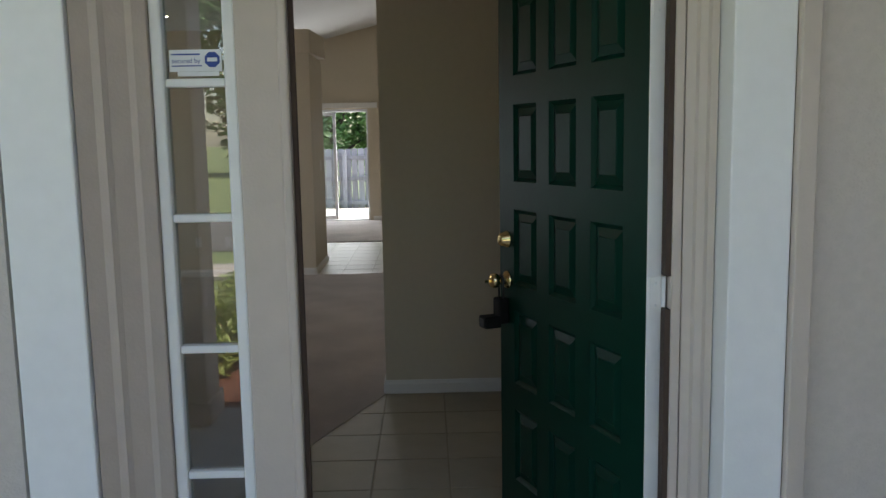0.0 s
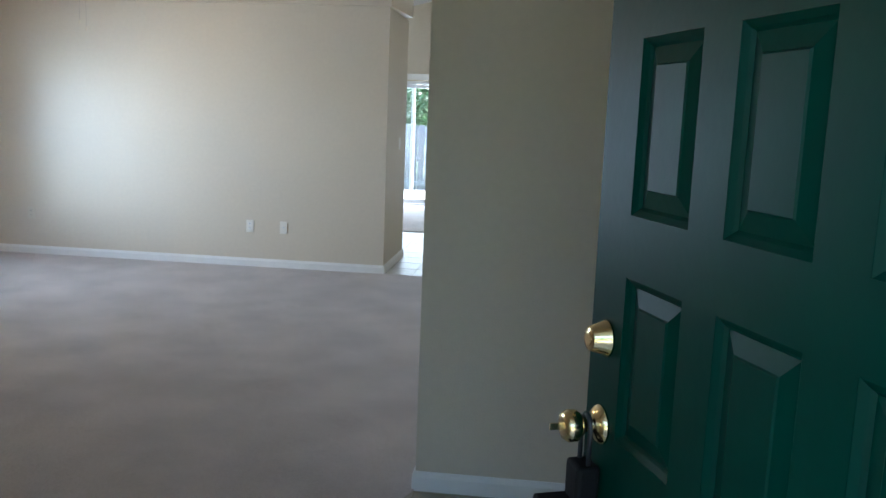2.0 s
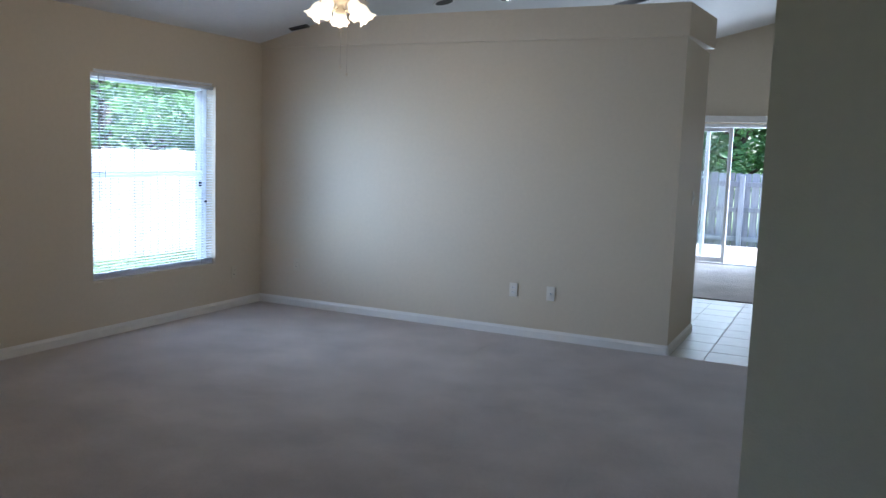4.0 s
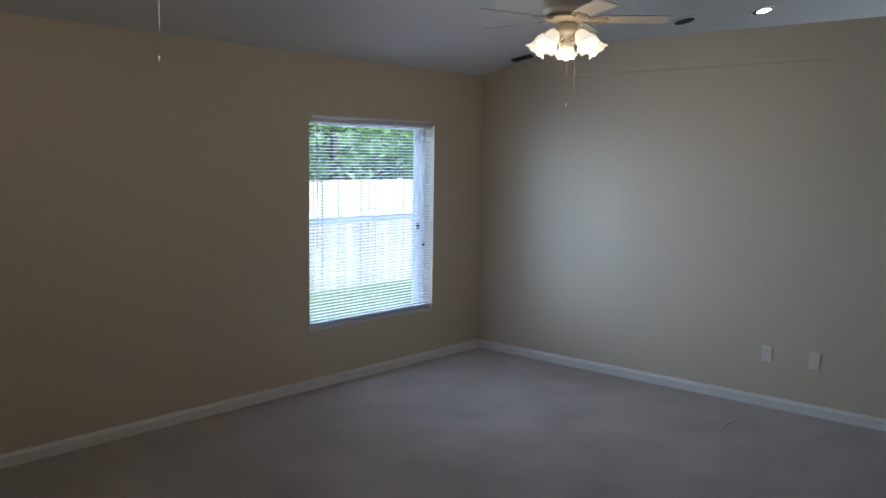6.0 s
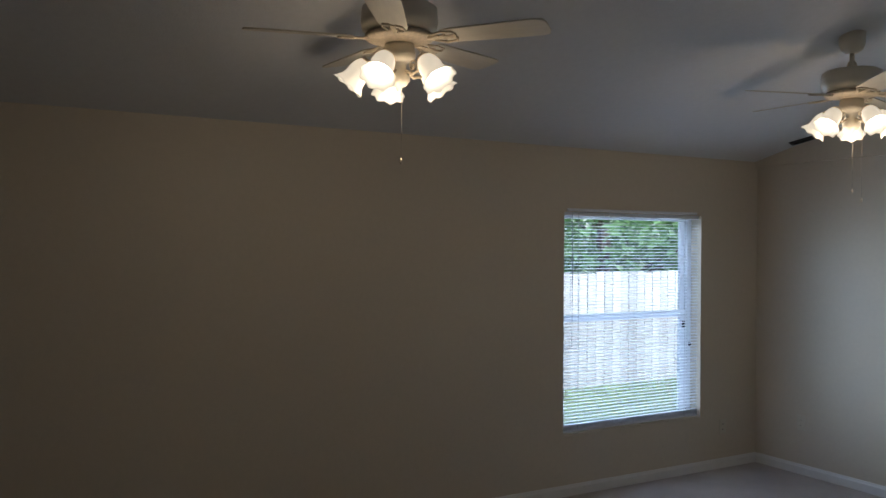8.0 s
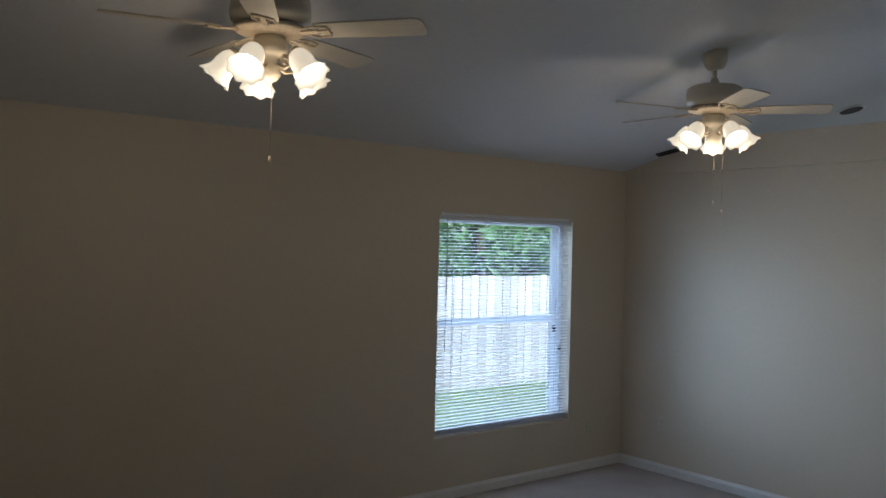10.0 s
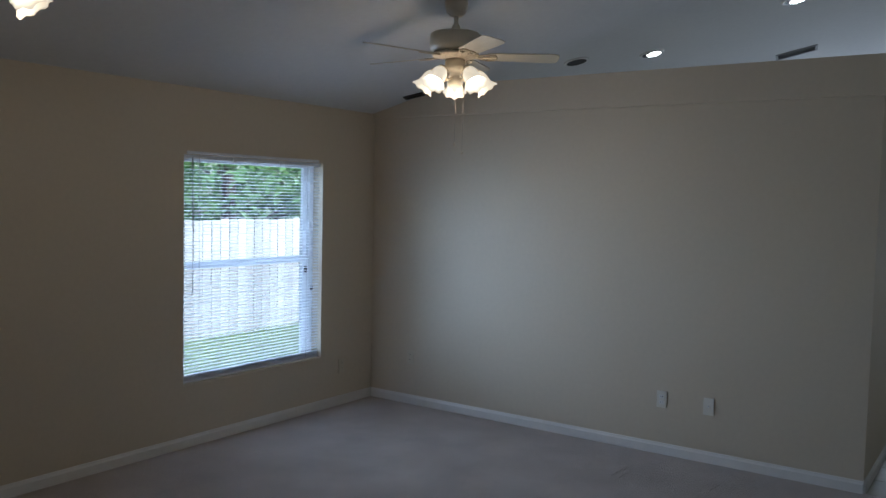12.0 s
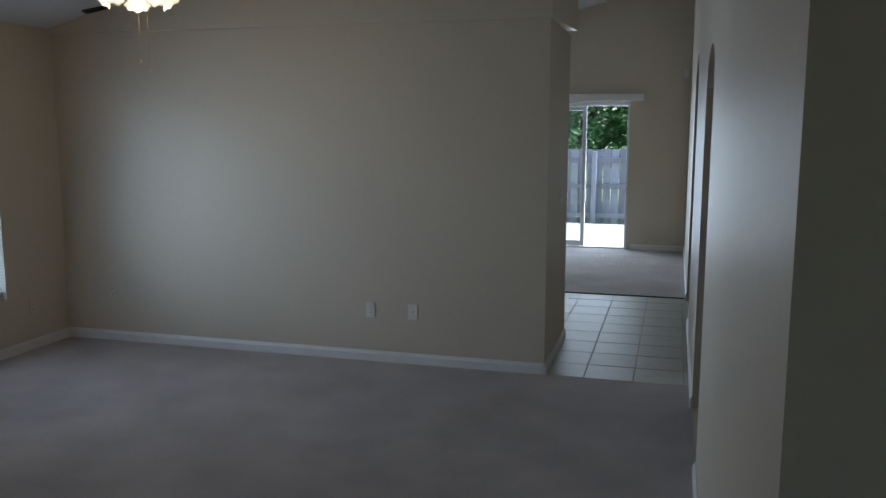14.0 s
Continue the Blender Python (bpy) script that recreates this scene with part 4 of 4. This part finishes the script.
part("base", box(-0.238, -9.288, -0.0295, 0.068, -8.982, 0.10, bevel=0.008), M_STUCCO, c)


for k, (x, y, h, r) in enumerate(((-30, -48, 11, 5), (-19, -50, 12, 5.5), (-8, -47, 10, 5), (3, -50, 12, 5.5), (14, -48, 11, 5), (-18.8, -38, 5, 2.2), (25, -50, 12, 5.5))):
    make_tree(x, y, h, r, 3500, M_LEAF if k % 2 else M_LEAF2, "broad green tree across the street", 0.42, 0.2)


def make_house():
    h = thing("house", "house across the street with shade-brown walls and a tall grey shingle roof", "house", pose(-21, -47, GROUND - 0.06))
    part("wall", box(-8, -4, 0, 8, 4, 2.9), M_HOUSE_SHADED, h)
    bm = bmesh.new()
    v = [bm.verts.new(p) for p in ((-8.5, -4.5, 2.9), (8.5, -4.5, 2.9), (8.5, 4.5, 2.9), (-8.5, 4.5, 2.9), (-6, 0, 6.4), (6, 0, 6.4))]
    for q in ((0, 1, 5, 4), (2, 3, 4, 5), (1, 2, 5), (3, 0, 4), (3, 2, 1, 0)):
        bm.faces.new([v[k] for k in q])
    part("roof", bm, M_ROOF, h)
    for x in (-5, -1.5, 3.5):
        w = part("window", box(x - 0.7, 4.0, 0.9, x + 0.7, 4.05, 2.2, bevel=0.01), M_WHITE, h)
        part("pane", box(x - 0.62, 4.051, 0.98, x + 0.62, 4.06, 2.12), M_DARK, w)
    part("door", box(0.6, 4.0, 0.0, 1.6, 4.06, 2.1, bevel=0.01), M_TAN, h)


make_house()


def make_car():
    c = thing("parked_car", "dark parked car on a pale driveway", "car", pose(-14.6, -32.0, GROUND - 0.03, 0, 0, 25))
    bm = bmesh.new()
    prof = [(-2.15, 0.35), (-2.2, 0.65), (-2.05, 0.88), (-1.5, 0.95), (-0.95, 1.4), (0.55, 1.45), (1.25, 0.98), (2.0, 0.86), (2.2, 0.65), (2.15, 0.32)]
    a, b = [bm.verts.new((x, -0.85, z)) for x, z in prof], [bm.verts.new((x, 0.85, z)) for x, z in prof]
    bm.faces.new(a)
    bm.faces.new(b[::-1])
    for k in range(len(prof)):
        j = (k + 1) % len(prof)
        bm.faces.new((a[k], b[k], b[j], a[j]))
    bmesh.ops.bevel(bm, geom=bm.edges[:], offset=0.06, segments=2, affect="EDGES")
    part("body", bm, M_CAR, c)
    for y in (-0.858, 0.852):
        for xs in ((-0.95, -0.15), (-0.05, 0.75)):
            part("window", box(xs[0], y, 0.98, xs[1], y + 0.006, 1.32), M_DARK, c)
    for x in (-1.35, 1.35):
        for y in (-0.78, 0.78):
            m = Matrix.Translation((x, y - 0.1, 0.31)) @ pose(0, 0, 0, -90, 0, 0)
            w = part("wheel", lathe([(0.2, 0.0), (0.30, 0.0), (0.32, 0.03), (0.32, 0.17), (0.30, 0.2), (0.2, 0.2)], 24, None, m), M_TYRE, c)
            part("rim", lathe([(0.19, -0.004), (0.19, 0.204)], 20, None, m), M_ALU, w)


make_car()


# ---- floor tiles ----
def tiles(name, x0, y0, cols, rows, keep, label):
    f = thing(name, label, "tiled floor", kind="structure")
    s, g = 0.333, 0.0035
    me = finish("tile", box(-s / 2 + g, -s / 2 + g, -0.0105, s / 2 - g, s / 2 - g, 0.0, bevel=0.002, seg=1), M_TILE)
    for i in range(cols):
        for j in range(rows):
            cx, cy = x0 + (i + 0.5) * s, y0 + (j + 0.5) * s
            cut = keep(cx, cy, s)
            if cut == "out":
                continue
            if cut == "in":
                o = new("tile", me)
                o.matrix_basis = pose(cx, cy, random.uniform(-0.0006, 0.0004))
                o.parent = f
                continue
            bm = box(cx - s / 2 + g, cy - s / 2 + g, -0.0105, cx + s / 2 - g, cy + s / 2 - g, 0.0)
            for co, no in cut:
                geom = bm.verts[:] + bm.edges[:] + bm.faces[:]
                bmesh.ops.bisect_plane(bm, geom=geom, plane_co=(*co, 0), plane_no=(*no, 0), clear_outer=True)
                bmesh.ops.holes_fill(bm, edges=bm.edges[:])
            if len(bm.faces):
                part("tile", bm, M_TILE, f)
            else:
                bm.free()
    return f


def clipper(planes):
    def keep(cx, cy, s):
        cut = []
        for co, no in planes:
            d = (cx - co[0]) * no[0] + (cy - co[1]) * no[1]
            r = s / 2 * (abs(no[0]) + abs(no[1]))
            if d >= r:
                return "out"
            if d > -r:
                cut.append((co, no))
        return cut or "in"
    return keep


seam_d = (Vector(SEAM[1]) - Vector(SEAM[0])).normalized()
tiles("floor_tiles_foyer", 0.98 - 3 * 0.333, -4.46 - 8 * 0.333, 9, 9, clipper([(SEAM[0], (-seam_d.y, seam_d.x)), ((0, YW), (0, 1)), ((0, -6.80), (0, -1)), ((2.7, 0), (1, 0))]), "beige square ceramic floor tiles of the foyer")
tiles("floor_tiles_hall", 0.27 - 13 * 0.333, 0.008, 16, 9, clipper([((XH, 0), (1, 0)), ((XL, 0), (-1, 0)), ((0, 2.944), (0, 1))]), "beige square ceramic floor tiles between two carpets")
